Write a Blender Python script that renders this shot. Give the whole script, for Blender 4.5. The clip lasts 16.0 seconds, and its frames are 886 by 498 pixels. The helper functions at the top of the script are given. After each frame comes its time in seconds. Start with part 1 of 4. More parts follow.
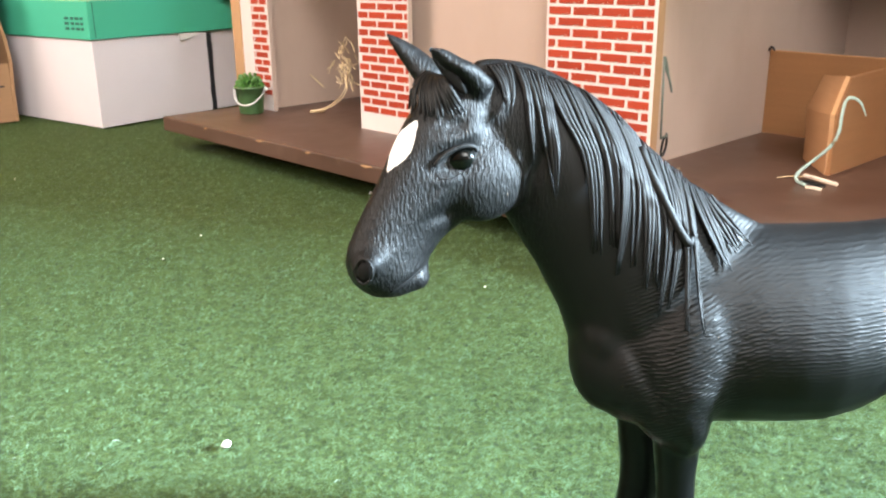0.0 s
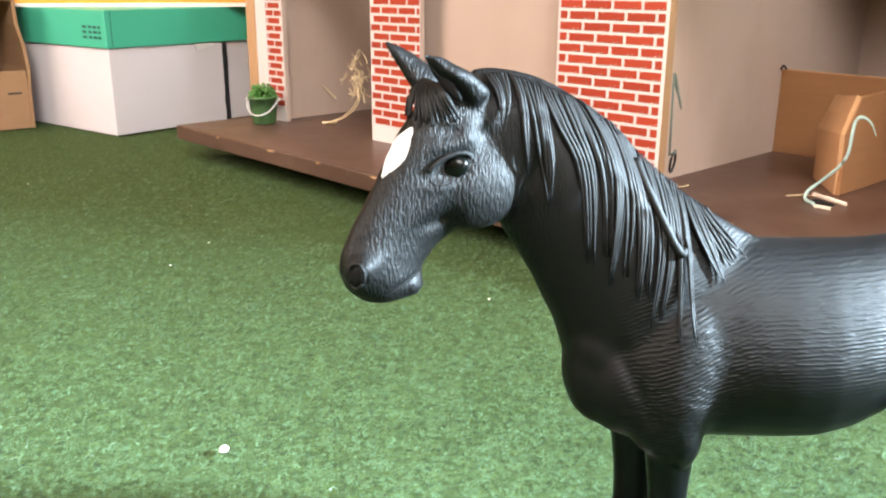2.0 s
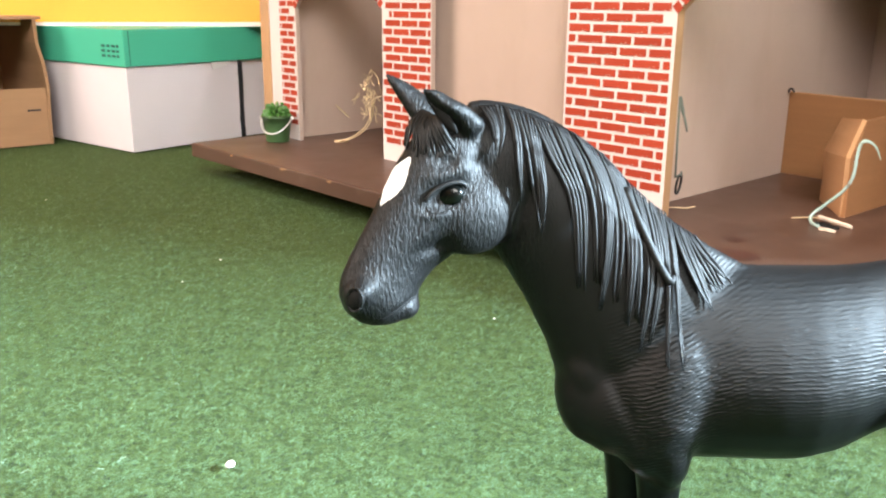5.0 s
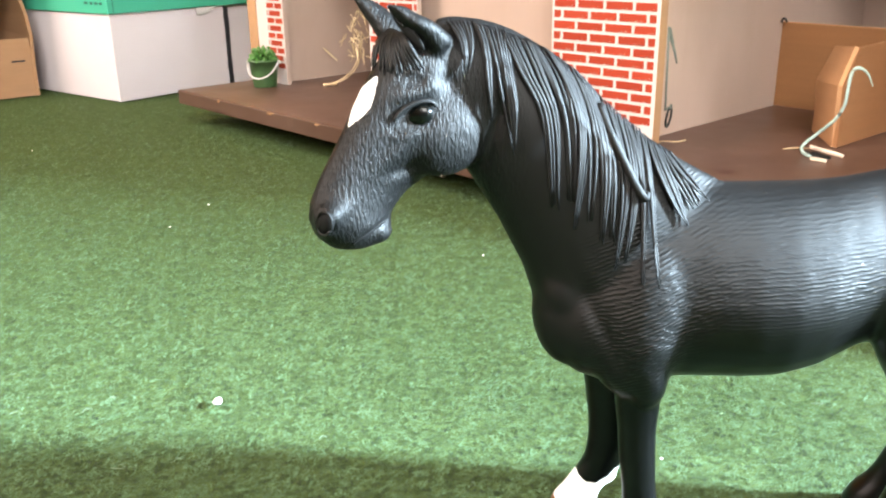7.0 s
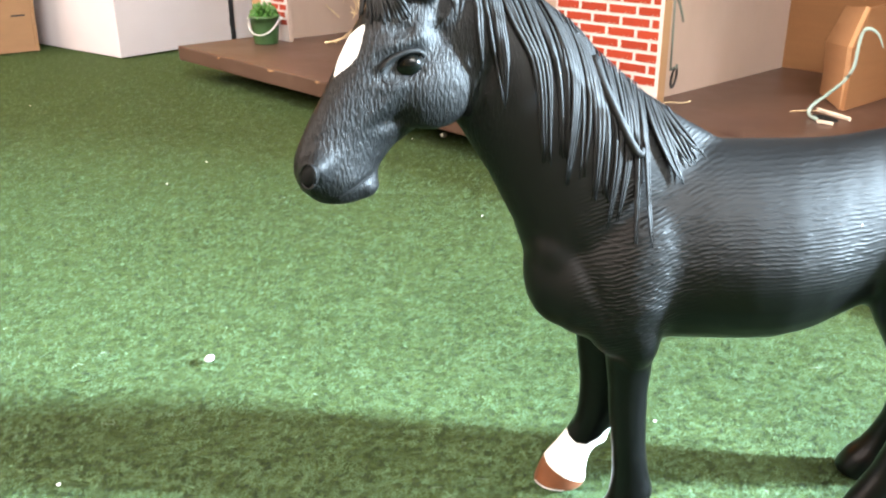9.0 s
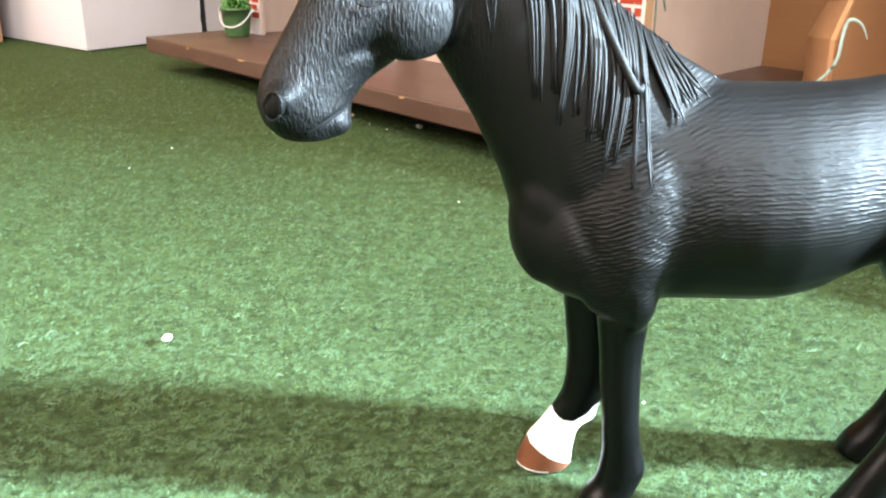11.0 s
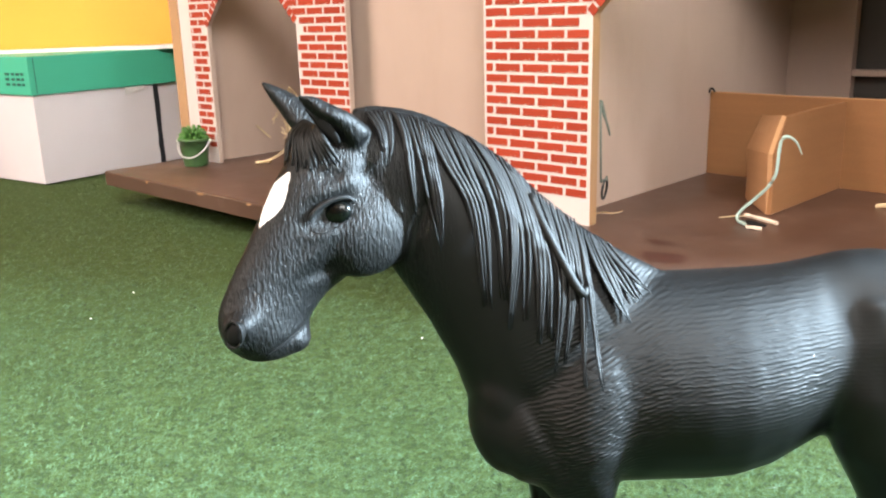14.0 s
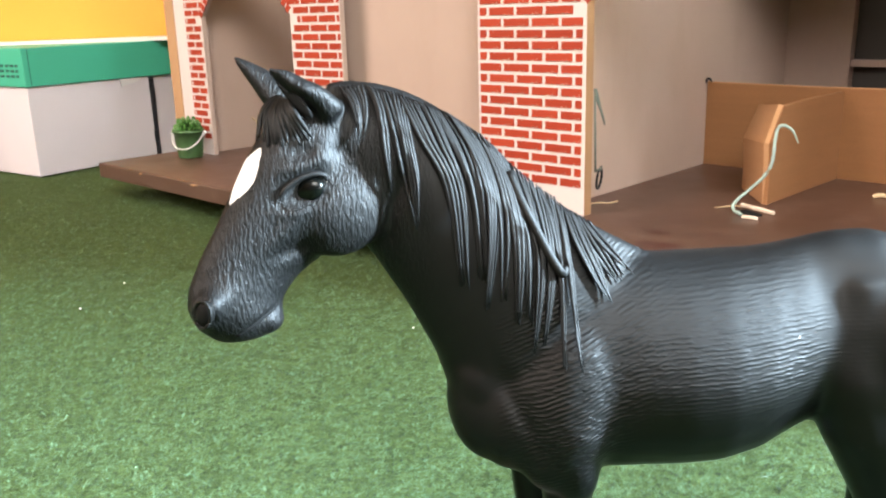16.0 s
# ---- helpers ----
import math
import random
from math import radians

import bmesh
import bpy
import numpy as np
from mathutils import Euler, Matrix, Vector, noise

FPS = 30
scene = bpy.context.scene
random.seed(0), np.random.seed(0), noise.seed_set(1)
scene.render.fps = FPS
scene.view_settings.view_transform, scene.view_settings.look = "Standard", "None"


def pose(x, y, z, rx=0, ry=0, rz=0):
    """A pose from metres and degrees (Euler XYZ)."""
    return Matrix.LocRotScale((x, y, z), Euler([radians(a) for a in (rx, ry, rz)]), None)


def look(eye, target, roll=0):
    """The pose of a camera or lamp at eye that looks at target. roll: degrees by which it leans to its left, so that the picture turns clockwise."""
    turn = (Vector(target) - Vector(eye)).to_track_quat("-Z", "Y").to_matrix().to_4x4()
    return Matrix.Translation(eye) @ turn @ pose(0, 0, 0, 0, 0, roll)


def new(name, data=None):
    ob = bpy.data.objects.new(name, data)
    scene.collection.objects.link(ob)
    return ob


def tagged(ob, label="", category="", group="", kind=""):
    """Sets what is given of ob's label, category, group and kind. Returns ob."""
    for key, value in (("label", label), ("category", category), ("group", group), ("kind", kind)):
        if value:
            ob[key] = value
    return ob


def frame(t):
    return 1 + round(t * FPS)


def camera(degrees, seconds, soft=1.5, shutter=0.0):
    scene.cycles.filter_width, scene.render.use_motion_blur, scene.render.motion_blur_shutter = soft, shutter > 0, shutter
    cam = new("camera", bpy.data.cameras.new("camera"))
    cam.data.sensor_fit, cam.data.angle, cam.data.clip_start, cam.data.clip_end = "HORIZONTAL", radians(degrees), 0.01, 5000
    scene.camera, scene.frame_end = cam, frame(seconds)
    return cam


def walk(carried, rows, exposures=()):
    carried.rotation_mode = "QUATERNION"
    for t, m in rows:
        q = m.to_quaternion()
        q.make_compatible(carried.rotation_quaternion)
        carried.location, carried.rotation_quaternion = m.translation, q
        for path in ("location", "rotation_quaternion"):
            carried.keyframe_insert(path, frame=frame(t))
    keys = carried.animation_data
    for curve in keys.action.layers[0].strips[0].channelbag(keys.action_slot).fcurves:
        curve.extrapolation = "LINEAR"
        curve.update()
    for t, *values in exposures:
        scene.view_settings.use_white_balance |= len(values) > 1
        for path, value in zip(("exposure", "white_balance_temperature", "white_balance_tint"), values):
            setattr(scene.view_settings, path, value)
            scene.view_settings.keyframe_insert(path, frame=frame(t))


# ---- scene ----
# ---- camera ----
cam = camera(54.32, 16.0, soft=2.2)
# seconds, eye x y z, yaw, pitch, roll
PATH = [
    (0, 0.00042, -0.00070, 0.13697, 0.092, -18.291, -0.589),
    (0.5, 0.00166, -0.00074, 0.14040, 0.312, -18.037, -0.566),
    (1, 0.00050, -0.00286, 0.13635, 0.536, -17.673, -0.325),
    (1.5, -0.00009, -0.00221, 0.13426, 0.850, -17.451, -0.096),
    (2, 0.00407, -0.00162, 0.13569, 1.015, -17.303, 0.270),
    (2.5, 0.00357, -0.00270, 0.13789, 1.108, -17.172, 0.439),
    (3, 0.00468, -0.00759, 0.14042, 1.233, -16.982, 0.616),
    (3.2, 0.00327, -0.00766, 0.14220, 1.195, -17.016, 0.617),
    (5.3, 0.01012, -0.00641, 0.13751, 2.201, -16.222, 0.302),
    (5.5, 0.01409, -0.00210, 0.13610, 2.277, -16.609, 0.080),
    (6, 0.01460, -0.00206, 0.13627, 2.134, -18.492, -0.751),
    (6.5, 0.01476, -0.00338, 0.13571, 2.013, -19.173, -0.850),
    (7, 0.01270, -0.00599, 0.13366, 1.967, -19.650, -0.875),
    (7.5, 0.01314, -0.00644, 0.13273, 2.028, -20.428, -0.837),
    (8, 0.01455, -0.00623, 0.13177, 2.084, -21.363, -0.343),
    (8.5, 0.01477, -0.00781, 0.13373, 2.271, -22.042, -0.398),
    (8.7, 0.01581, -0.00461, 0.13268, 2.343, -22.105, -0.424),
    (10.8, 0.01581, 0.00163, 0.11862, 2.408, -22.075, 0.047),
    (11, 0.01433, 0.00700, 0.11444, 0.416, -21.097, 0.909),
    (11.2, 0.01903, 0.01020, 0.11309, -0.843, -18.982, -0.040),
    (11.4, 0.02170, 0.01433, 0.12198, -1.311, -16.647, -2.443),
    (11.5, 0.02231, 0.01584, 0.12903, -1.366, -16.208, -3.555),
    (12, 0.01451, 0.01120, 0.13222, -1.698, -16.362, -3.621),
    (12.5, 0.01332, 0.00792, 0.12866, -1.739, -16.092, -3.216),
    (13, 0.01332, 0.00763, 0.12759, -1.723, -15.713, -2.690),
    (13.5, 0.01351, 0.00834, 0.12851, -1.902, -15.287, -1.787),
    (14, 0.01603, 0.00815, 0.13557, -2.010, -15.272, -1.568),
    (14.5, 0.01759, 0.00395, 0.13501, -2.099, -15.291, -1.660),
    (15, 0.01591, 0.00413, 0.13416, -1.959, -15.336, -1.552),
    (15.5, 0.01968, 0.00881, 0.13349, -2.054, -15.438, -1.512),
    (16, 0.02031, 0.01072, 0.13167, -1.903, -15.545, -1.616),
]
walk(cam, [(t, pose(x, y, z, 90 + pitch, 0, yaw) @ pose(0, 0, 0, 0, 0, roll)) for t, x, y, z, yaw, pitch, roll in PATH],
     exposures=[(0.0, 2.95), (3.2, 2.98), (5.5, 3.02), (6.5, 3.20), (8.7, 3.17), (10.8, 3.14), (11.6, 2.95), (14.5, 2.92), (16.0, 2.86)])

# ---- light ----
SUN_TO = Vector((0.93, -0.13, 0.345)).normalized()      # towards the sun
world = bpy.data.worlds.new("sky")
scene.world = world
world.use_nodes = True
wn = world.node_tree
sky = wn.nodes.new("ShaderNodeTexSky")
sky.sky_type, sky.sun_disc = "NISHITA", False
sky.sun_elevation = math.asin(SUN_TO.z)
sky.sun_rotation = math.atan2(SUN_TO.x, SUN_TO.y)
wn.links.new(sky.outputs[0], wn.nodes["Background"].inputs[0])
wn.nodes["Background"].inputs[1].default_value = 0.08

sun = new("sun", bpy.data.lights.new("sun", "SUN"))
sun.data.energy, sun.data.angle, sun.data.color = 0.8, radians(12), (0.95, 1.0, 1.04)
sun.matrix_world = look((1.2, -0.3, 1.5), Vector((1.2, -0.3, 1.5)) - SUN_TO)


def area_lamp(name, eye, target, w, h, watts, color):
    lamp = new(name, bpy.data.lights.new(name, "AREA"))
    lamp.data.shape, lamp.data.size, lamp.data.size_y = "RECTANGLE", w, h
    lamp.data.energy, lamp.data.color = watts, color
    lamp.matrix_world = look(eye, target)
    return lamp


area_lamp("window_light_side", (1.79, -0.085, 0.75), (0.07, 0.16, 0.04), 0.11, 0.30, 91.0, (0.75, 1.0, 1.20))
# three added fill lamps, set in openings out of view
area_lamp("fill_light_low", (1.28, -1.15, 0.52), (0.0, -1.05, 0.45), 0.50, 0.90, 3.0, (0.90, 1.0, 1.06))
area_lamp("fill_light_rear", (0.20, -1.47, 1.58), (0.20, 0.0, 1.10), 1.10, 1.00, 15.0, (0.98, 0.95, 0.89))
area_lamp("fill_light_back", (-1.87, -0.30, 1.35), (0.0, -0.30, 1.20), 1.1, 1.2, 14.0, (1.00, 0.81, 0.69))


# ---- materials ----
class Nodes:
    """A short hand for a node material."""

    def __init__(self, name):
        self.mat = bpy.data.materials.new(name)
        self.mat.use_nodes = True
        self.tree = self.mat.node_tree
        self.bsdf = self.tree.nodes["Principled BSDF"]
        self.tex = self.tree.nodes.new("ShaderNodeTexCoord")

    def add(self, kind, **props):
        node = self.tree.nodes.new(kind)
        for key, value in props.items():
            setattr(node, key, value)
        return node

    def link(self, a, b):
        self.tree.links.new(a, b)

    def put(self, socket, value):
        if isinstance(value, bpy.types.NodeSocket):
            self.link(value, socket)
        else:
            socket.default_value = value

    def coords(self, scale=(1, 1, 1), turn=(0, 0, 0), source="Object"):
        m = self.add("ShaderNodeMapping")
        m.inputs["Scale"].default_value = scale
        m.inputs["Rotation"].default_value = [radians(a) for a in turn]
        self.link(self.tex.outputs[source], m.inputs[0])
        return m.outputs[0]

    def noise(self, scale, detail=4.0, rough=0.55, vec=None, warp=0.0):
        n = self.add("ShaderNodeTexNoise")
        n.inputs["Scale"].default_value, n.inputs["Detail"].default_value = scale, detail
        n.inputs["Roughness"].default_value, n.inputs["Distortion"].default_value = rough, warp
        self.link(vec if vec is not None else self.tex.outputs["Object"], n.inputs["Vector"])
        return n.outputs["Fac"]

    def ramp(self, fac, stops):
        r = self.add("ShaderNodeValToRGB")
        while len(r.color_ramp.elements) < len(stops):
            r.color_ramp.elements.new(0.5)
        for e, (at, col) in zip(r.color_ramp.elements, stops):
            e.position, e.color = at, (col, col, col, 1) if isinstance(col, (int, float)) else (*col, 1)
        self.link(fac, r.inputs[0])
        return r.outputs[0]

    def mix(self, fac, a, b, blend="MIX"):
        m = self.add("ShaderNodeMix", data_type="RGBA", blend_type=blend)
        self.put(m.inputs[0], fac)
        for socket, v in ((m.inputs[6], a), (m.inputs[7], b)):
            self.put(socket, (*v, 1) if isinstance(v, tuple) and len(v) == 3 else v)
        return m.outputs[2]

    def math(self, op, a, b=0.0):
        m = self.add("ShaderNodeMath", operation=op)
        self.put(m.inputs[0], a)
        self.put(m.inputs[1], b)
        return m.outputs[0]

    def island(self):
        g = self.add("ShaderNodeNewGeometry")
        return g.outputs["Random Per Island"]

    def object_random(self):
        return self.add("ShaderNodeObjectInfo").outputs["Random"]

    def bump(self, height, strength, distance, normal=None):
        b = self.add("ShaderNodeBump")
        b.inputs["Strength"].default_value, b.inputs["Distance"].default_value = strength, distance
        self.link(height, b.inputs["Height"])
        if normal is not None:
            self.link(normal, b.inputs["Normal"])
        return b.outputs[0]

    def done(self, color=None, rough=None, normal=None, metal=0.0, spec=0.5):
        for key, value in (("Base Color", color), ("Roughness", rough), ("Normal", normal)):
            if value is not None:
                self.put(self.bsdf.inputs[key], (*value, 1) if isinstance(value, tuple) else value)
        self.bsdf.inputs["Metallic"].default_value = metal
        self.bsdf.inputs["Specular IOR Level"].default_value = spec
        return self.mat


def painted(name, color, rough=0.5, vary=0.08, scale=60.0, bump=0.15, metal=0.0, spec=0.4):
    n = Nodes(name)
    dark = tuple(c * (1 - vary * 2) for c in color)
    light = tuple(min(1, c * (1 + vary)) for c in color)
    big = n.noise(scale * 0.15, 3)
    fine = n.noise(scale * 12, 4)
    col = n.mix(n.ramp(big, [(0.3, 0.0), (0.7, 1.0)]), dark, light)
    col = n.mix(n.ramp(fine, [(0.35, 0.0), (0.75, 0.35)]), col, light)
    r = n.ramp(big, [(0.2, max(0.05, rough - 0.08)), (0.8, min(1, rough + 0.08))])
    return n.done(col, r, n.bump(fine, bump, 0.0004), metal, spec)


def grass_material(name, low, mid, high):
    n = Nodes(name)
    fine = n.noise(420, 5, 0.65)
    col = n.mix(n.ramp(n.island(), [(0.0, 0.3), (1.0, 0.7)]), low, high)
    col = n.mix(n.ramp(n.noise(14, 3), [(0.3, 0.25), (0.7, 0.7)]), col, mid)
    mottle = n.noise(170, 4, 0.7)
    col = n.mix(n.ramp(mottle, [(0.36, 0.4), (0.50, 0.0)]), col, tuple(c * 0.62 for c in mid))
    col = n.mix(n.ramp(mottle, [(0.52, 0.0), (0.68, 0.5)]), col, tuple(c * 1.2 for c in high))
    patch = n.noise(130, 3, 0.6)
    col = n.mix(n.ramp(patch, [(0.37, 0.8), (0.49, 0.0)]), col, tuple(c * 0.5 for c in low))
    speck = n.noise(340, 2, 0.5)
    col = n.mix(n.ramp(speck, [(0.40, 0.95), (0.475, 0.0)]), col, tuple(c * 0.20 for c in low))
    return n.done(col, 0.60, n.bump(fine, 0.5, 0.0012), spec=0.20)


def mat_ground():
    n = Nodes("turf_backing")
    fine = n.noise(700, 6, 0.7)
    mid = n.noise(160, 4, 0.6)
    big = n.noise(9, 3)
    col = n.mix(n.ramp(fine, [(0.32, 0.0), (0.68, 1.0)]), (0.030, 0.046, 0.013), (0.080, 0.118, 0.042))
    col = n.mix(n.ramp(mid, [(0.35, 0.55), (0.6, 0.0)]), col, (0.032, 0.047, 0.014))
    col = n.mix(n.ramp(big, [(0.3, 0.0), (0.7, 0.25)]), col, (0.060, 0.098, 0.030))
    return n.done(col, 0.8, n.bump(fine, 1.0, 0.0022, n.bump(mid, 0.6, 0.003)), spec=0.06)


def mat_cardboard(name="cardboard", base=(0.200, 0.091, 0.038)):
    n = Nodes(name)
    flutes = n.noise(1.0, 3, 0.5, n.coords((20, 20, 260)))
    fine = n.noise(900, 4)
    big = n.noise(18, 3)
    col = n.mix(n.ramp(flutes, [(0.3, 0.0), (0.7, 1.0)]), tuple(c * 0.95 for c in base), tuple(c * 1.03 for c in base))
    col = n.mix(n.ramp(fine, [(0.45, 0.0), (0.75, 0.3)]), col, tuple(c * 0.7 for c in base))
    col = n.mix(n.ramp(big, [(0.4, 0.0), (0.75, 0.25)]), col, tuple(c * 1.25 for c in base))
    return n.done(col, 0.85, n.bump(fine, 0.25, 0.0003), spec=0.2)


def mat_wall_paper(name, base):
    n = Nodes(name)
    fine = n.noise(500, 4)
    big = n.noise(11, 4, 0.6)
    smear = n.noise(1.0, 4, 0.6, n.coords((30, 30, 9)))
    col = n.mix(n.ramp(big, [(0.3, 0.0), (0.7, 1.0)]), tuple(c * 0.93 for c in base), tuple(c * 1.04 for c in base))
    col = n.mix(n.ramp(smear, [(0.52, 0.0), (0.75, 0.18)]), col, tuple(c * f for c, f in zip(base, (0.600, 0.555, 0.495))))
    return n.done(col, 0.55, n.bump(fine, 0.08, 0.0003), spec=0.3)


def mat_platform():
    n = Nodes("brown_painted_board")
    big = n.noise(16, 4, 0.6)
    fine = n.noise(700, 4)
    spot = n.noise(45, 3, 0.6)
    col = n.mix(n.ramp(big, [(0.3, 0.0), (0.7, 1.0)]), (0.049, 0.024, 0.017), (0.077, 0.041, 0.029))
    col = n.mix(n.ramp(spot, [(0.60, 0.0), (0.68, 0.35)]), col, (0.114, 0.068, 0.049))
    col = n.mix(n.ramp(spot, [(0.26, 0.4), (0.34, 0.0)]), col, (0.023, 0.010, 0.008))
    rough = n.ramp(big, [(0.25, 0.30), (0.75, 0.48)])
    return n.done(col, rough, n.bump(fine, 0.12, 0.0003), spec=0.5)


def mat_brick():
    n = Nodes("printed_brick_red")
    tone = n.object_random()
    fine = n.noise(900, 4)
    dots = n.noise(650, 1, 0.4)
    col = n.mix(tone, (0.225, 0.027, 0.012), (0.290, 0.038, 0.017))
    col = n.mix(n.ramp(fine, [(0.4, 0.0), (0.7, 0.35)]), col, (0.200, 0.026, 0.013))
    col = n.mix(n.ramp(dots, [(0.725, 0.0), (0.75, 1.0)]), col, (0.637, 0.540, 0.465))
    return n.done(col, 0.6, n.bump(fine, 0.08, 0.0002), spec=0.15)


def mat_toy_black():
    """Moulded black plastic: coat strokes, a white blaze, one white sock over a brown hoof."""
    n = Nodes("moulded_black_plastic")

    def strokes(turn, period):
        w = n.add("ShaderNodeTexWave", wave_type="BANDS", bands_direction="Z")
        w.inputs["Scale"].default_value = 0.314 / period
        w.inputs["Distortion"].default_value, w.inputs["Detail"].default_value = 3.2, 2.0
        w.inputs["Detail Scale"].default_value, w.inputs["Detail Roughness"].default_value = 0.7, 0.6
        n.link(n.coords((1, 1, 1), turn), w.inputs["Vector"])
        broken = n.ramp(n.noise(1.0, 2, 0.5, n.coords((380, 380, 1200), turn)), [(0.36, 0.0), (0.60, 1.0)])
        return n.math("MULTIPLY", w.outputs["Fac"], broken)

    # short wavy strokes: level on the barrel, sloping over the shoulder, short and steep on the head
    level, sloping = n.math("MULTIPLY", strokes((0, 4, 0), 0.00078), 0.72), strokes((0, 24, 0), 0.00080)
    stroke = n.ramp(n.noise(1.0, 2, 0.5, n.coords((2400, 900, 620), (0, 24, 0)), 0.4), [(0.40, 0.0), (0.62, 0.48)])
    where = n.add("ShaderNodeSeparateXYZ")
    n.link(n.tex.outputs["Object"], where.inputs[0])
    x, y, z = where.outputs
    head = n.ramp(n.math("MULTIPLY", x, 25.0), [(0.40, 1.0), (0.62, 0.0)])
    barrel = n.ramp(n.math("MULTIPLY", x, 10.0), [(0.33, 0.0), (0.42, 1.0), (0.86, 1.0), (0.94, 0.1)])
    side = n.mix(n.ramp(n.math("MULTIPLY", x, 10.0), [(0.52, 0.0), (0.68, 1.0)]), sloping, level)
    worn = n.ramp(n.math("MULTIPLY", z, 10.0), [(0.70, 1.0), (0.83, 0.35)])      # rubbed smooth along the back
    height = n.mix(head, n.math("MULTIPLY", n.math("MULTIPLY", side, barrel), worn), stroke)
    fine = n.noise(1600, 3)
    stain = n.noise(70, 4, 0.6)

    def spot(at, turn, size):
        m = n.add("ShaderNodeMapping", vector_type="TEXTURE")
        m.inputs["Location"].default_value = at
        m.inputs["Rotation"].default_value = [radians(a) for a in turn]
        m.inputs["Scale"].default_value = size
        n.link(n.tex.outputs["Object"], m.inputs[0])
        d = n.add("ShaderNodeVectorMath", operation="LENGTH")
        n.link(m.outputs[0], d.inputs[0])
        flat = n.add("ShaderNodeSeparateXYZ")
        n.link(m.outputs[0], flat.inputs[0])
        kite = n.math("ADD", n.math("ABSOLUTE", flat.outputs[0]), n.math("ABSOLUTE", flat.outputs[2]))
        reach = n.math("ADD", n.math("MULTIPLY", d.outputs["Value"], 0.45), n.math("MULTIPLY", kite, 0.5))
        ragged = n.math("ADD", reach, n.math("MULTIPLY", n.math("SUBTRACT", n.noise(520, 2), 0.2), 0.42))
        return n.ramp(n.math("MULTIPLY", ragged, 0.8), [(0.74, 1.0), (0.78, 0.0)])

    col = n.mix(n.ramp(stain, [(0.35, 0.0), (0.7, 1.0)]), (0.0003, 0.0003, 0.0004), (0.0006, 0.0006, 0.0007))
    slope = n.math("ADD", z, n.math("MULTIPLY", n.math("SUBTRACT", x, 0.0314), 0.58))
    far_fore = n.math("MULTIPLY", n.math("GREATER_THAN", y, 0.1605), n.math("LESS_THAN", x, 0.06))
    ragged_edge = n.math("MULTIPLY", n.math("SUBTRACT", n.noise(420, 2), 0.5), 0.0012)
    hoof = n.math("MULTIPLY", far_fore, n.math("LESS_THAN", n.math("ADD", slope, ragged_edge), 0.0082))
    col = n.mix(hoof, col, n.mix(n.ramp(stain, [(0.35, 0.0), (0.65, 1.0)]), (0.060, 0.024, 0.013), (0.130, 0.050, 0.024)))
    dip = n.math("POWER", n.math("DIVIDE", n.math("ABSOLUTE", n.math("SUBTRACT", x, 0.0406)), 0.004), 2.0)
    top = n.math("ADD", n.math("ADD", n.math("MULTIPLY", dip, 0.0022), 0.0142), ragged_edge)
    sock = n.math("MULTIPLY", n.math("MULTIPLY", far_fore, n.math("LESS_THAN", z, n.math("MINIMUM", top, 0.0178))), n.math("SUBTRACT", 1.0, hoof))
    white = (0.66, 0.64, 0.62)
    col = n.mix(sock, col, white)
    col = n.mix(n.math("MULTIPLY", n.math("MULTIPLY", far_fore, n.math("LESS_THAN", x, 0.037)), n.math("LESS_THAN", z, 0.0013)), col, white)
    col = n.mix(spot(BLAZE[0], BLAZE[1], BLAZE[2]), col, white)
    for at, size in SCUFFS:
        col = n.mix(n.math("MULTIPLY", spot(at, (0, 20, 0), size), 0.45), col, (0.6, 0.6, 0.6))
    behind = n.ramp(n.math("MULTIPLY", x, 10.0), [(0.50, 0.0), (0.60, 0.14)])
    low = n.ramp(n.math("SUBTRACT", n.math("MULTIPLY", z, 10.0), behind), [(0.47, 0.0), (0.60, 1.0)])
    # the relief makes the coat duller than the bare plastic of the belly and legs
    rough = n.math("ADD", n.ramp(stain, [(0.3, 0.31), (0.7, 0.37)]), n.math("MULTIPLY", low, 0.20))
    normal = n.bump(n.math("MULTIPLY", height, low), 0.65, 0.00030, n.bump(fine, 0.10, 0.0001))
    return n.done(col, rough, normal, spec=0.20)


BLAZE = ((-0.0069, 0.1510, 0.1062), (0, 31, 0), (0.0021, 0.0050, 0.0060))
SCUFFS = (((0.0859, 0.1435, 0.0756), (0.0003, 0.003, 0.0008)), ((0.0606, 0.155, 0.0895), (0.0003, 0.004, 0.0010)))

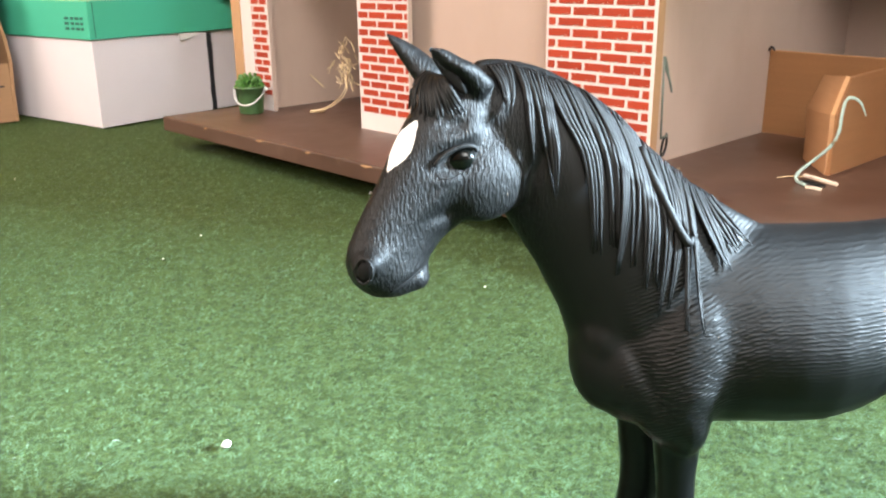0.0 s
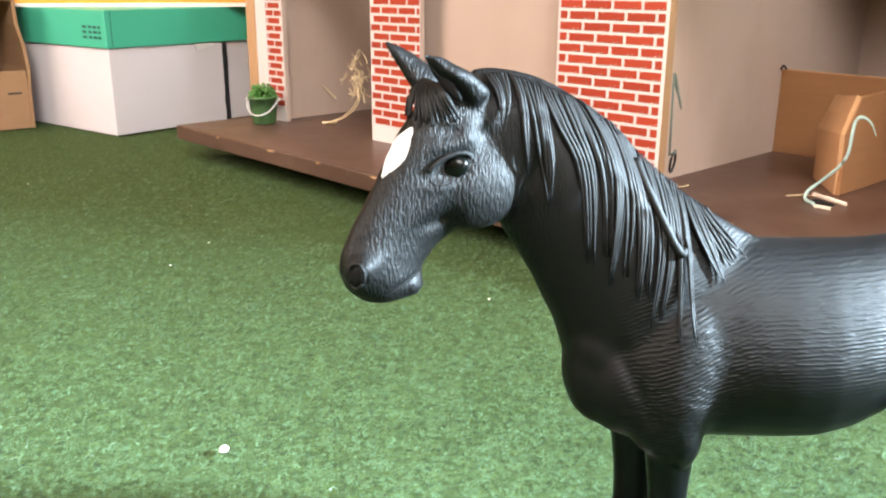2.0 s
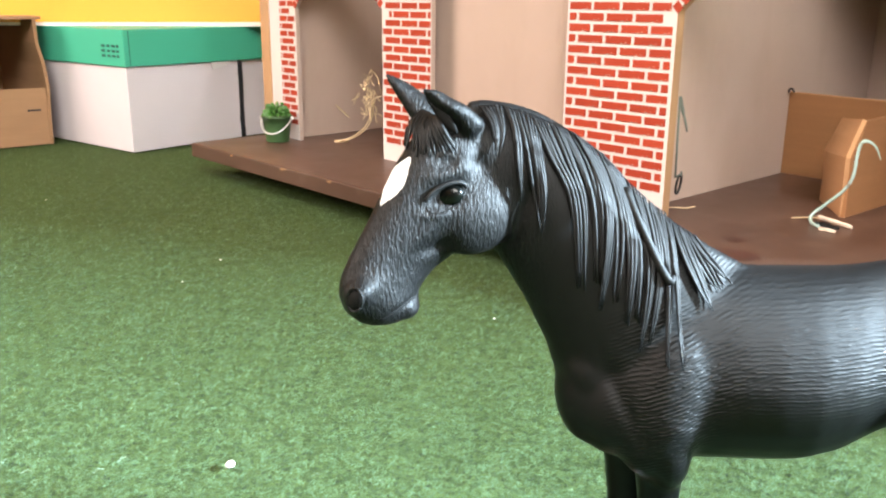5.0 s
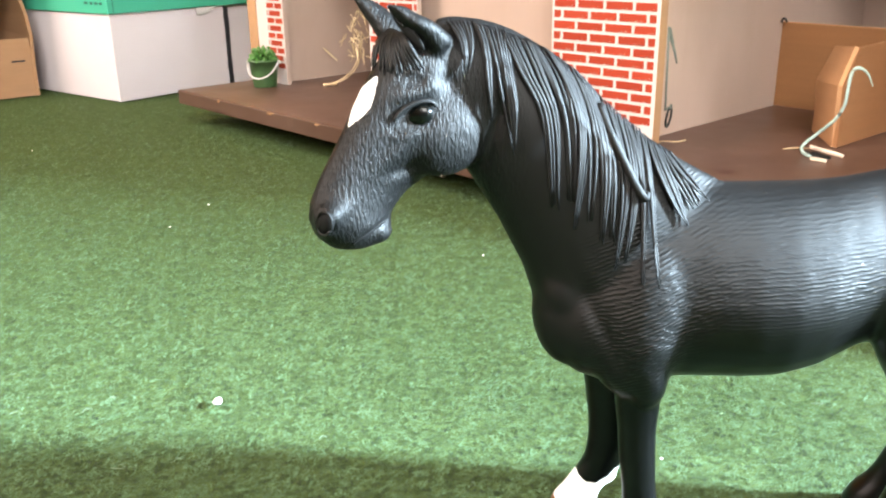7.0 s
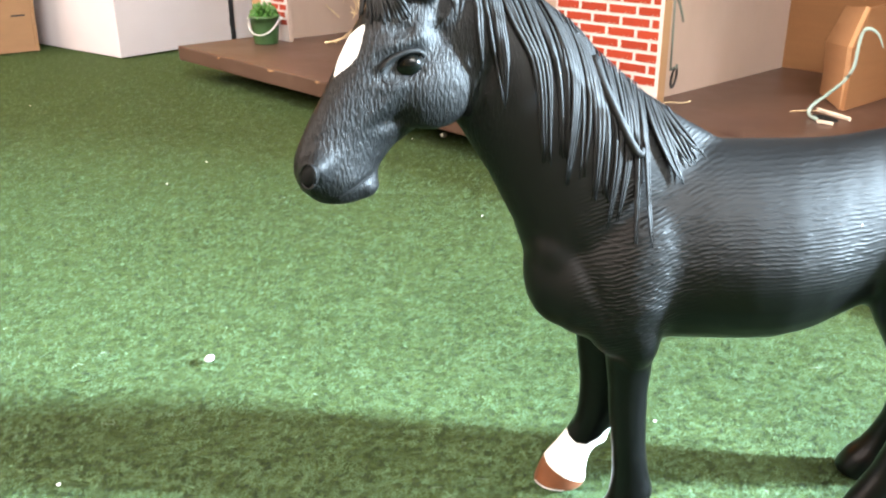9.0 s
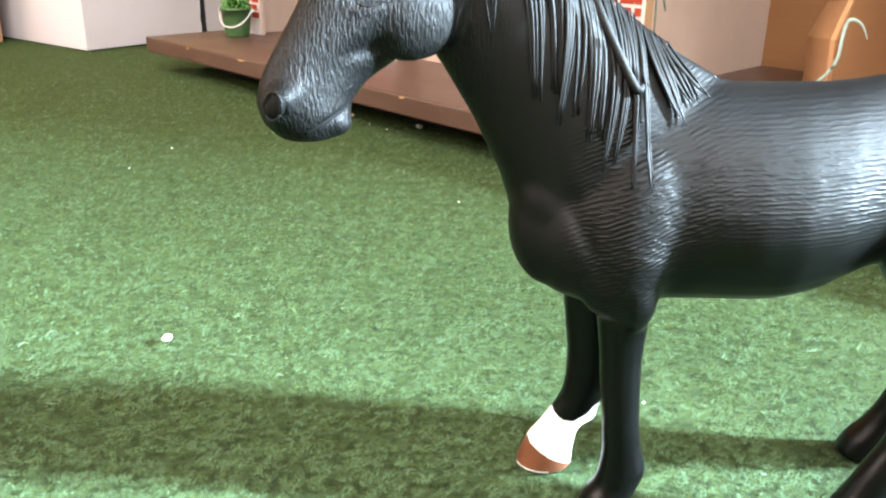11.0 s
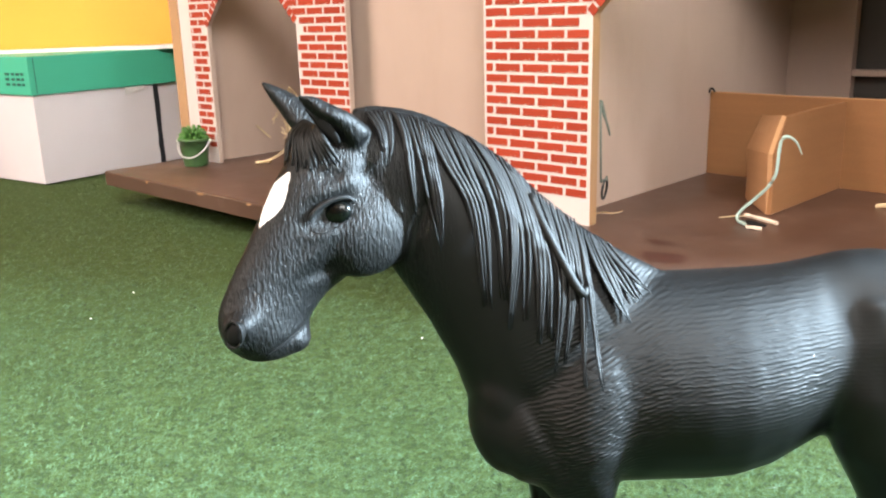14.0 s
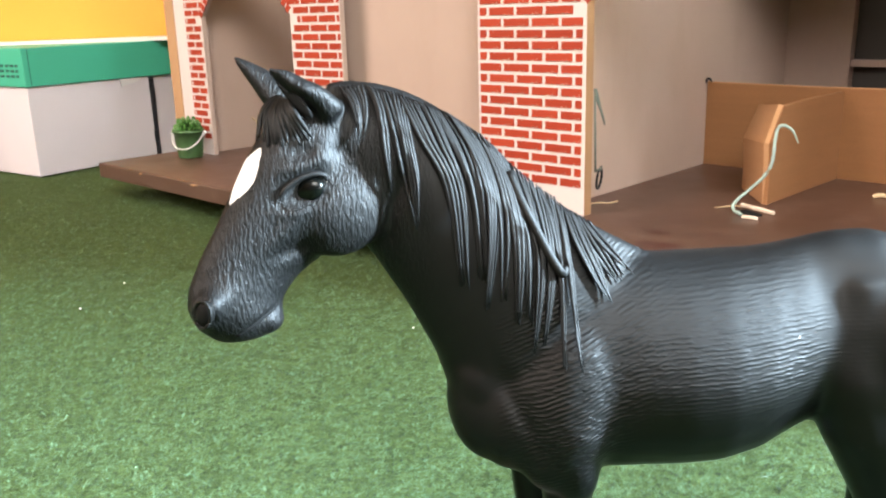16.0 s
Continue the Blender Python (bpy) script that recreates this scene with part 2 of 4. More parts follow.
M = {
    "turf": grass_material("turf_fibre", (0.060, 0.104, 0.045), (0.081, 0.141, 0.071), (0.103, 0.179, 0.103)),
    "ground": mat_ground(),
    "stray": painted("pale_green_fibre", (0.150, 0.203, 0.143), 0.6, 0.15, 200, 0.1),
    "card": mat_cardboard(),
    "card_dark": mat_cardboard("cardboard_tan", (0.330, 0.172, 0.083)),
    "card_pale": mat_cardboard("cardboard_pale", (0.255, 0.142, 0.076)),
    "partition": mat_wall_paper("greige_wall_paper", (0.322, 0.233, 0.192)),
    "cream": mat_wall_paper("cream_paper", (0.475, 0.412, 0.392)),
    "mdf": painted("raw_fibreboard_edge", (0.296, 0.167, 0.083), 0.7, 0.10, 90),
    "platform": mat_platform(),
    "brick": mat_brick(),
    "stain": painted("dark_stain", (0.041, 0.013, 0.009), 0.35, 0.2, 200, 0.05),
    "white_box": painted("white_box_card", (0.495, 0.445, 0.460), 0.55, 0.04, 70, 0.08),
    "green_lid": painted("green_lid_card", (0.046, 0.310, 0.200), 0.45, 0.05, 40, 0.06),
    "yellow": painted("yellow_card", (0.720, 0.300, 0.034), 0.5, 0.03, 30, 0.05),
    "ivory": painted("ivory_border", (0.690, 0.610, 0.570), 0.5, 0.03, 40, 0.05),
    "patch": painted("rubbed_white_paper", (0.525, 0.515, 0.500), 0.7, 0.05, 300, 0.2),
    # near-black for slots and for the shade below the base board
    "dark": painted("gap_shade_black", (0.009, 0.009, 0.012), 0.8, 0.1, 60),
    "opening_shade": painted("dim_opening_grey", (0.034, 0.031, 0.029), 0.6, 0.15, 30),
    "print": painted("dark_green_print", (0.015, 0.068, 0.053), 0.5, 0.05, 80),
    "bucket": painted("green_plastic", (0.036, 0.078, 0.026), 0.4, 0.06, 120, 0.05),
    "leaf": painted("leaf_green_plastic", (0.040, 0.115, 0.018), 0.45, 0.15, 200, 0.1),
    "wire": painted("white_plastic_handle", (0.50, 0.49, 0.47), 0.4, 0.03, 90, 0.03),
    "string": painted("pale_green_string", (0.270, 0.352, 0.315), 0.8, 0.15, 300, 0.5),
    "cord": painted("dull_green_cord", (0.120, 0.140, 0.120), 0.8, 0.2, 300, 0.5),
    "straw": painted("dry_straw", (0.465, 0.352, 0.210), 0.7, 0.2, 200, 0.3),
    "pale": painted("pale_wood_splinter", (0.540, 0.435, 0.345), 0.7, 0.12, 200, 0.3),
    "crumb": painted("white_crumb", (0.637, 0.615, 0.585), 0.8, 0.05, 200, 0.3),
    "iron": painted("dark_wire", (0.022, 0.022, 0.022), 0.4, 0.2, 200, 0.2, 0.6),
    "plaster": painted("ochre_plaster_wall", (0.24, 0.16, 0.085), 0.8, 0.06, 6, 0.2),
    "ceiling": painted("ceiling_paint", (0.50, 0.44, 0.36), 0.85, 0.03, 6, 0.1),
    "frame": painted("window_frame_paint", (0.80, 0.79, 0.76), 0.4, 0.03, 20, 0.05),
    "toy": mat_toy_black(),
    "toy_eye": painted("glossy_dark_eye", (0.0012, 0.0016, 0.0015), 0.20, 0.1, 200, 0.0, 0.0, 0.2),
    "toy_hair": painted("moulded_black_hair", (0.0006, 0.0006, 0.0007), 0.57, 0.12, 300, 0.25, 0.0, 0.23),
    "toy_dark": painted("matt_black_hollow", (0.003, 0.003, 0.003), 0.7, 0.1, 200, 0.0, 0.0, 0.1),
}


# ---- builders ----
def obj(name, bm, mats, smooth=False):
    me = bpy.data.meshes.new(name)
    bm.normal_update()
    bm.to_mesh(me)
    bm.free()
    for m in mats if isinstance(mats, (list, tuple)) else [mats]:
        me.materials.append(m)
    if smooth:
        me.polygons.foreach_set("use_smooth", [True] * len(me.polygons))
    return new(name, me)


def part(name, bm, mats, parent, label="", smooth=False, kind=""):
    ob = obj(name, bm, mats, smooth)
    ob.parent = parent
    return tagged(ob, label, kind=kind)


def empty(name, m, label, category, group="", kind=""):
    ob = new(name)
    ob.matrix_world = m
    ob.empty_display_size = 0.01
    return tagged(ob, label, category, group, kind)


def box(x0, x1, y0, y1, z0, z1, bevel=0.0, bm=None):
    bm = bm or bmesh.new()
    vs = [bm.verts.new((x, y, z)) for x in (x0, x1) for y in (y0, y1) for z in (z0, z1)]
    faces = [bm.faces.new([vs[i] for i in f]) for f in ((0, 1, 3, 2), (4, 6, 7, 5), (0, 4, 5, 1), (2, 3, 7, 6), (0, 2, 6, 4), (1, 5, 7, 3))]
    if bevel:
        edges = list({e for f in faces for e in f.edges})
        bmesh.ops.bevel(bm, geom=edges, offset=bevel, segments=2, affect="EDGES", profile=0.6)
    return bm


def prism(outline, y0, y1, bm=None, bevel=0.0):
    """A panel: an outline of (x, z), extruded from y0 to y1."""
    bm = bm or bmesh.new()
    a = [bm.verts.new((x, y0, z)) for x, z in outline]
    b = [bm.verts.new((x, y1, z)) for x, z in outline]
    front, back = bm.faces.new(a), bm.faces.new(b[::-1])
    n = len(a)
    for i in range(n):
        bm.faces.new((a[i], b[i], b[(i + 1) % n], a[(i + 1) % n]))
    bm.normal_update()
    bmesh.ops.triangulate(bm, faces=[front, back], ngon_method="EAR_CLIP")
    bmesh.ops.recalc_face_normals(bm, faces=bm.faces[:])
    return bm


def tube(points, radii, sides=8, bm=None, flat=1.0, side=None):
    """A tapered tube through points; flat: the second radius as a share of the first."""
    bm = bm or bmesh.new()
    pts = [Vector(p) for p in points]
    rings = []
    for i, p in enumerate(pts):
        d = (pts[min(i + 1, len(pts) - 1)] - pts[max(i - 1, 0)]).normalized()
        ref = Vector(side) if side is not None else (Vector((0, 0, 1)) if abs(d.z) < 0.9 else Vector((1, 0, 0)))
        u = (ref - d * ref.dot(d)).normalized()
        w = d.cross(u)
        r = radii[i] if isinstance(radii, (list, tuple)) else radii
        rings.append([bm.verts.new(p + u * (r * math.cos(a)) + w * (r * flat * math.sin(a))) for a in (2 * math.pi * k / sides for k in range(sides))])
    for a, b in zip(rings, rings[1:]):
        for k in range(sides):
            bm.faces.new((a[k], a[(k + 1) % sides], b[(k + 1) % sides], b[k]))
    bm.faces.new(rings[0][::-1])
    bm.faces.new(rings[-1])
    return bm


def curve_points(points, steps=6):
    """A smooth line through points (Catmull-Rom)."""
    p = [Vector(q) for q in points]
    p = [2 * p[0] - p[1], *p, 2 * p[-1] - p[-2]]
    out = []
    for i in range(1, len(p) - 2):
        for k in range(steps):
            t = k / steps
            a, b, c, d = p[i - 1 : i + 3]
            out.append(0.5 * (2 * b + (c - a) * t + (2 * a - 5 * b + 4 * c - d) * t**2 + (3 * b - a - 3 * c + d) * t**3))
    return [*out, p[-2]]


# ---- the unseen room that closes the place ----
def room():
    x0, x1, y0, y1, h, th = -1.9, 1.3, -1.5, 1.9, 2.45, 0.12
    ground = obj("floor", box(x0, x1, y0, y1, -0.02, -0.0008), M["ground"])
    tagged(ground, "short green artificial turf mat covering the floor", "floor", kind="structure")
    c = obj("ceiling", box(x0 - th, x1 + th, y0 - th, y1 + th, h, h + th), M["ceiling"])
    tagged(c, "plain dull ceiling", "ceiling", kind="structure")
    tagged(obj("wall_north", box(x0, x1, y1, y1 + th, -0.02, h), M["plaster"]), "plain ochre plaster wall", "wall", kind="structure")

    def holed(name, along, lo, hi, a, b, wlo, whi, zlo, zhi):
        bm = bmesh.new()
        for s0, s1, z0, z1 in ((lo, wlo, -0.02, h), (whi, hi, -0.02, h), (wlo, whi, -0.02, zlo), (wlo, whi, zhi, h)):
            box(*((a, b, s0, s1) if along == "y" else (s0, s1, a, b)), z0, z1, bm=bm)
        return tagged(obj(name, bm, M["plaster"]), "unseen ochre plaster wall with an opening for a lamp", "wall", kind="structure")

    # extra deep, unseen: its jamb cuts the side lamp off the far turf
    holed("wall_east_1", "y", -0.60, y1 + th, x1, x1 + 0.5, -0.22, 0.0190, 0.30, 1.05)
    holed("wall_east_2", "y", y0 - th, -0.60, x1, x1 + th, -1.43, -0.87, 0.04, 1.0)
    holed("wall_west", "y", y0 - th, y1 + th, x0 - th, x0, -0.92, 0.32, 0.7, 2.0)
    holed("wall_south", "x", x0, x1, y0 - th, y0, -0.38, 0.78, 1.05, 2.11)
    # added frames; 2 to 4 only surround the fill lamps
    for name, pts in (("window_1", [(x1 + 0.47, y, z) for y, z in ((-0.20, 0.32), (-0.003, 0.32), (-0.003, 0.98), (-0.20, 0.98))]),
                      ("fill_frame_3", [(x, y0 - 0.05, z) for x, z in ((-0.37, 1.06), (0.77, 1.06), (0.77, 2.10), (-0.37, 2.10))]),
                      ("fill_frame_4", [(x1 + 0.05, y, z) for y, z in ((-1.41, 0.06), (-0.89, 0.06), (-0.89, 0.98), (-1.41, 0.98))]),
                      ("fill_frame_2", [(x0 - 0.05, y, z) for y, z in ((-0.90, 0.72), (0.30, 0.72), (0.30, 1.98), (-0.90, 1.98))])):
        w = empty(name, Matrix(), "unseen painted frame added around a lamp opening", "window", kind="structure")
        for i in range(4):
            part("window_frame", tube([pts[i], pts[(i + 1) % 4]], 0.02, 4), M["frame"], w)


room()


# ---- the toy horse: one mesh ----
def ring_loft(bm, stations, sides=20, pear=0.0):
    """Stations: centre, half-axis up, half-axis across (vectors); pear: how much wider it is below."""
    rings = []
    for c, up, across in stations:
        c, up, across = Vector(c), Vector(up), Vector(across)
        rings.append([bm.verts.new(c + up * math.cos(a) + across * (math.sin(a) * (1 - pear * math.cos(a)))) for a in (2 * math.pi * k / sides for k in range(sides))])
    for a, b in zip(rings, rings[1:]):
        for k in range(sides):
            bm.faces.new((a[k], a[(k + 1) % sides], b[(k + 1) % sides], b[k]))
    bm.faces.new(rings[0][::-1])
    bm.faces.new(rings[-1])


def blob(bm, at, size, turn=(0, 0, 0)):
    m = pose(*at, *turn) @ Matrix.Diagonal((*size, 1))
    bmesh.ops.create_icosphere(bm, subdivisions=3, radius=1.0, matrix=m)


MM = 0.001
Y0 = 160.0
HEAD_TURN = radians(36)


def horse_body():
    bm = bmesh.new()
    # trunk: x, centre z, half height, half width
    trunk = ((26, 64.0, 5, 6), (29, 62.6, 9.2, 10), (34, 62.4, 13.8, 13), (40, 64.6, 18.0, 15), (48, 67.4, 20.6, 15.2), (54, 68.0, 20.4, 15.6), (60, 68.1, 20.1, 16.7), (67, 68.1, 20.0, 17.6),
             (74, 68.3, 19.9, 17.5), (81, 69.2, 19.2, 15.9), (86, 70.6, 18.4, 13.9), (91, 72.2, 17.8, 12.2), (96, 73.4, 17.6, 11.8), (103, 71.9, 19.2, 14.6), (110, 71.4, 18.0, 16.5), (114, 69, 15, 15.5),
             (118, 67, 10, 10), (120, 66, 5, 5))
    ring_loft(bm, [((x * MM, Y0 * MM, z * MM), (0, 0, h * MM), (0, w * MM, 0)) for x, z, h, w in trunk], 28, 0.20)
    # neck: crest point, throat point, half width
    neck = (((60, 88.0), (34, 51), 11.5), ((52, 93.2), (27.3, 58.6), 12.4), ((42.6, 99.2), (23.1, 71.4), 10.8), ((31.0, 109.6), (18.2, 81.0), 8.8),
            ((19.4, 117.2), (12.6, 90), 7.4), ((8, 119.4), (7, 98), 7.6))
    ring_loft(bm, [(((a[0] + b[0]) / 2 * MM, Y0 * MM, (a[1] + b[1]) / 2 * MM), ((a[0] - b[0]) / 2 * MM, 0, (a[1] - b[1]) / 2 * MM), (0, w * MM, 0)) for a, b, w in neck], 28)
    # the rounded ridge of the crest and the withers
    ridge = curve_points([(x, 160.0, z) for x, z in ((6, 118.0), (12.3, 118.0), (19.0, 116.2), (25.0, 112.8), (31.0, 108.0), (37.0, 102.2), (43.2, 97.0), (49.5, 92.8), (56.5, 88.8), (63, 85.4))], 3)
    tube([p * MM for p in ridge], 2.4 * MM, 12, bm)
    # head: front point, back point in the picture plane, half width
    across = Vector((-math.sin(HEAD_TURN), math.cos(HEAD_TURN), 0))
    head = (((1.3, 118.0), (10.0, 112.5), 5), ((-3.2, 114.5), (13.0, 108.0), 7.4), ((-6.8, 109.5), (14.2, 102.1), 8.2), ((-9.8, 103.6), (13.0, 95.6), 8),
            ((-12.3, 98.4), (5.3, 91.5), 6.4), ((-14.8, 93.7), (0.2, 88.4), 5.5), ((-16.8, 89.1), (-2.7, 85.0), 5.6), ((-17.4, 85.6), (-3.1, 82.1), 5.9),
            ((-16.4, 82.1), (-3.9, 80.0), 5.2), ((-13.6, 79.2), (-7.0, 78.6), 3))
    rows = []
    for a, b, w in head:
        cx, cz = (a[0] + b[0]) / 2, (a[1] + b[1]) / 2
        cy = Y0 - (6 - cx) * math.tan(HEAD_TURN) * 0.95
        hx, hz = (a[0] - b[0]) / 2, (a[1] - b[1]) / 2
        hx *= 0.93
        rows.append(((cx * MM, cy * MM, cz * MM), Vector((hx * MM, hx * math.tan(HEAD_TURN) * 0.9 * MM, hz * MM)), across * (w * MM)))
    ring_loft(bm, rows, 24)
    blob(bm, (6.5 * MM, 154.0 * MM, 101.0 * MM), (10.2 * MM, 4.6 * MM, 9.6 * MM), (-16, 20, 4))       # cheek
    blob(bm, (3.2 * MM, 152.3 * MM, 108.0 * MM), (3.8 * MM, 2.2 * MM, 2.0 * MM), (0, -25, -20))      # brow
    blob(bm, (-13.3 * MM, 142.9 * MM, 86.0 * MM), (2.9 * MM, 2.6 * MM, 3.4 * MM), (0, 20, -28))      # nostril swell
    blob(bm, (-4.7 * MM, 149.5 * MM, 81.9 * MM), (2.6 * MM, 3.6 * MM, 2.4 * MM))                     # chin
    # ears: base, middle, tip
    for base, mid, tip in (((6.6, 154.8, 115.0), (3.2, 152.6, 119.4), (-2.2, 150.8, 123.4)), ((-1.0, 165.5, 115.5), (-5.4, 166.5, 120.2), (-10.3, 166.5, 124.7))):
        pts = curve_points([[c * MM for c in q] for q in (base, mid, tip)], 5)
        k = len(pts) - 1
        tube(pts, [(3.4 * (1 - (i / k) ** 1.6) ** 0.9 + 0.7) * MM for i in range(k + 1)], 12, bm, 0.68, (0.75, 0.2, -0.6))

    # legs: x, z, radius along, radius across
    def leg(y, rows, lean=0.0):
        ring_loft(bm, [((x * MM, (y + lean * max(0.0, 1 - z / 40)) * MM, z * MM), (a * MM, 0, 0), (0, b * MM, 0)) for x, z, a, b in rows], 16)

    leg(152.5, ((46, 62, 9.0, 4.5), (46.5, 52, 6.6, 5.0), (46.9, 45, 4.9, 4.4), (47.2, 37, 4.1, 3.9), (47.6, 31, 4.0, 3.9), (48.3, 24, 3.7, 3.5), (49.2, 17, 4.0, 3.6),
             (49.8, 12.5, 4.8, 4.2), (48.8, 9.0, 4.5, 4.2), (47.2, 6.5, 4.9, 5.0), (46.6, 3.5, 5.5, 5.4), (46.2, 0.2, 6.0, 5.8)))
    leg(167.3, ((42.5, 58, 8.8, 5.0), (43.0, 48, 6.2, 5.0), (44.1, 39, 6.0, 4.4), (44.8, 31, 5.6, 4.1), (44.8, 25, 5.3, 3.7), (43.6, 19.5, 4.7, 3.8), (42.0, 15.5, 5.0, 4.0),
             (38.8, 10.5, 4.6, 4.2), (37.4, 7.5, 5.3, 4.9), (36.6, 3.5, 5.9, 5.2), (36.2, 0.2, 6.5, 5.6)), 4.0)
    blob(bm, (44.6 * MM, 170.0 * MM, 14.4 * MM), (2.6 * MM, 3.0 * MM, 2.2 * MM))                            # heel tuft of the far fore
    leg(151.5, ((100, 84, 4, 1.5), (100, 76, 8, 4.2), (101.4, 66, 10.5, 6.4), (103.8, 55, 10.8, 7.5), (106.2, 47, 8.7, 6.5), (108.2, 40, 7.0, 5.2), (107.8, 33, 5.5, 4.4), (106.8, 27, 4.9, 4.0), (103.6, 19, 4.5, 3.6),
             (100.8, 13, 4.9, 4.0), (99.0, 9, 4.9, 4.2), (97.8, 6, 5.3, 4.9), (97.0, 3, 5.8, 5.4), (96.6, 0.2, 6.2, 5.8)))
    leg(173.0, ((104, 80, 6, 3), (106, 66, 11, 7), (109, 55, 10, 7), (112, 46, 7.5, 6), (115, 38, 5.6, 5), (117, 31, 4.8, 4.2), (116.5, 24, 3.8, 3.7), (115.5, 17, 3.6, 3.6),
             (114.6, 12, 4.4, 4.0), (112.8, 8.5, 4.4, 4.2), (111.2, 6, 5.0, 4.9), (110.4, 3, 5.6, 5.4), (110, 0.2, 6.0, 5.8)), 4.5)
    blob(bm, (46.2 * MM, 150.2 * MM, 62.5 * MM), (9.6 * MM, 7.5 * MM, 16.5 * MM), (0, 12, 0))                 # near shoulder
    blob(bm, (31.4 * MM, 157 * MM, 60.5 * MM), (6.2 * MM, 8 * MM, 10.4 * MM), (0, -12, 0))                    # breast
    blob(bm, (47.4 * MM, 150.2 * MM, 53.0 * MM), (4.9 * MM, 6.2 * MM, 9.6 * MM), (0, -4, 0))                  # near elbow
    blob(bm, (31.9 * MM, 158 * MM, 66.5 * MM), (6.6 * MM, 9 * MM, 9 * MM), (0, -12, 0))                     # upper breast
    tail = curve_points([(0.116, 0.160, 0.084), (0.127, 0.162, 0.076), (0.133, 0.167, 0.048), (0.131, 0.172, 0.010)], 5)
    tube(tail, [0.004 + 0.0065 * math.sin(math.pi * (i / (len(tail) - 1)) ** 1.4) for i in range(len(tail))], 12, bm, 0.8, (0, 1, 0))
    return bm


def fused(bm, voxel, rounds):
    """The outer skin of overlapping forms, as one smooth mesh."""
    ob = obj("form", bm, M["toy"])
    r = ob.modifiers.new("remesh", "REMESH")
    r.mode, r.voxel_size = "VOXEL", voxel
    s = ob.modifiers.new("smooth", "SMOOTH")
    s.factor, s.iterations = 0.5, rounds
    me = bpy.data.meshes.new_from_object(ob.evaluated_get(bpy.context.evaluated_depsgraph_get()))
    out = bmesh.new()
    out.from_mesh(me)
    bpy.data.objects.remove(ob)
    bpy.data.meshes.remove(me)
    return out


# dents and swellings of the near side: x, z, half length, half height, tilt, depth (mm and degrees; minus sinks in)
HEAD_FORMS = ((2.5, 103.5, 4.6, 2.6, 22, -1.1), (3.2, 107.8, 4.5, 1.1, 12, 0.4), (0.7, 100.6, 3.0, 0.9, 8, 0.5), (-0.4, 97.5, 6.0, 1.3, 48, 0.5),
              (0.4, 94.1, 3.2, 1.3, 12, -0.8), (6.0, 101.0, 5.0, 6.0, -20, 0.7), (17.4, 101.0, 1.3, 6.5, -18, -0.9),
              (13.0, 93.2, 4.0, 1.1, 28, -0.6), (6.2, 111.2, 1.6, 3.4, 0, 0.4))
MUZZLE_FORMS = ((8.8, 109.4, 1.7, 1.7, 0, -0.7), (2.6, 109.9, 2.2, 1.1, 0, -0.5), (-13.2, 86.2, 1.5, 2.4, 20, -1.2), (-11.5, 87.7, 2.4, 2.0, 30, 1.0),
                (-4.4, 83.6, 2.4, 0.5, 32, -0.7), (-5.2, 81.5, 2.2, 1.3, 20, -0.3), (1.6, 118.6, 5.4, 1.2, -45, -1.5))
BODY_FORMS = ((97.0, 74.0, 4.5, 18.0, 22, -0.7), (38.2, 63.0, 1.8, 9.0, 28, -0.9), (54.5, 56.0, 2.0, 7.0, -4, -0.6),
              (41.0, 56.0, 2.0, 3.5, 20, -0.5), (47.6, 60.0, 2.4, 2.0, 0, 0.4))


def sculpt(bm):
    for x, z, a, b, tilt, depth in HEAD_FORMS + MUZZLE_FORMS + BODY_FORMS:
        c, s = math.cos(radians(tilt)), math.sin(radians(tilt))
        for v in bm.verts:
            dx, dz = v.co.x / MM - x, v.co.z / MM - z
            if v.normal.y < 0 and abs(dx) < 3 * max(a, b) and abs(dz) < 3 * max(a, b):
                g = math.exp(-((dx * c + dz * s) / a) ** 2 - ((dz * c - dx * s) / b) ** 2)
                v.co.y -= depth * MM * g * min(1.0, -v.normal.y * 1.5)
    bm.normal_update()


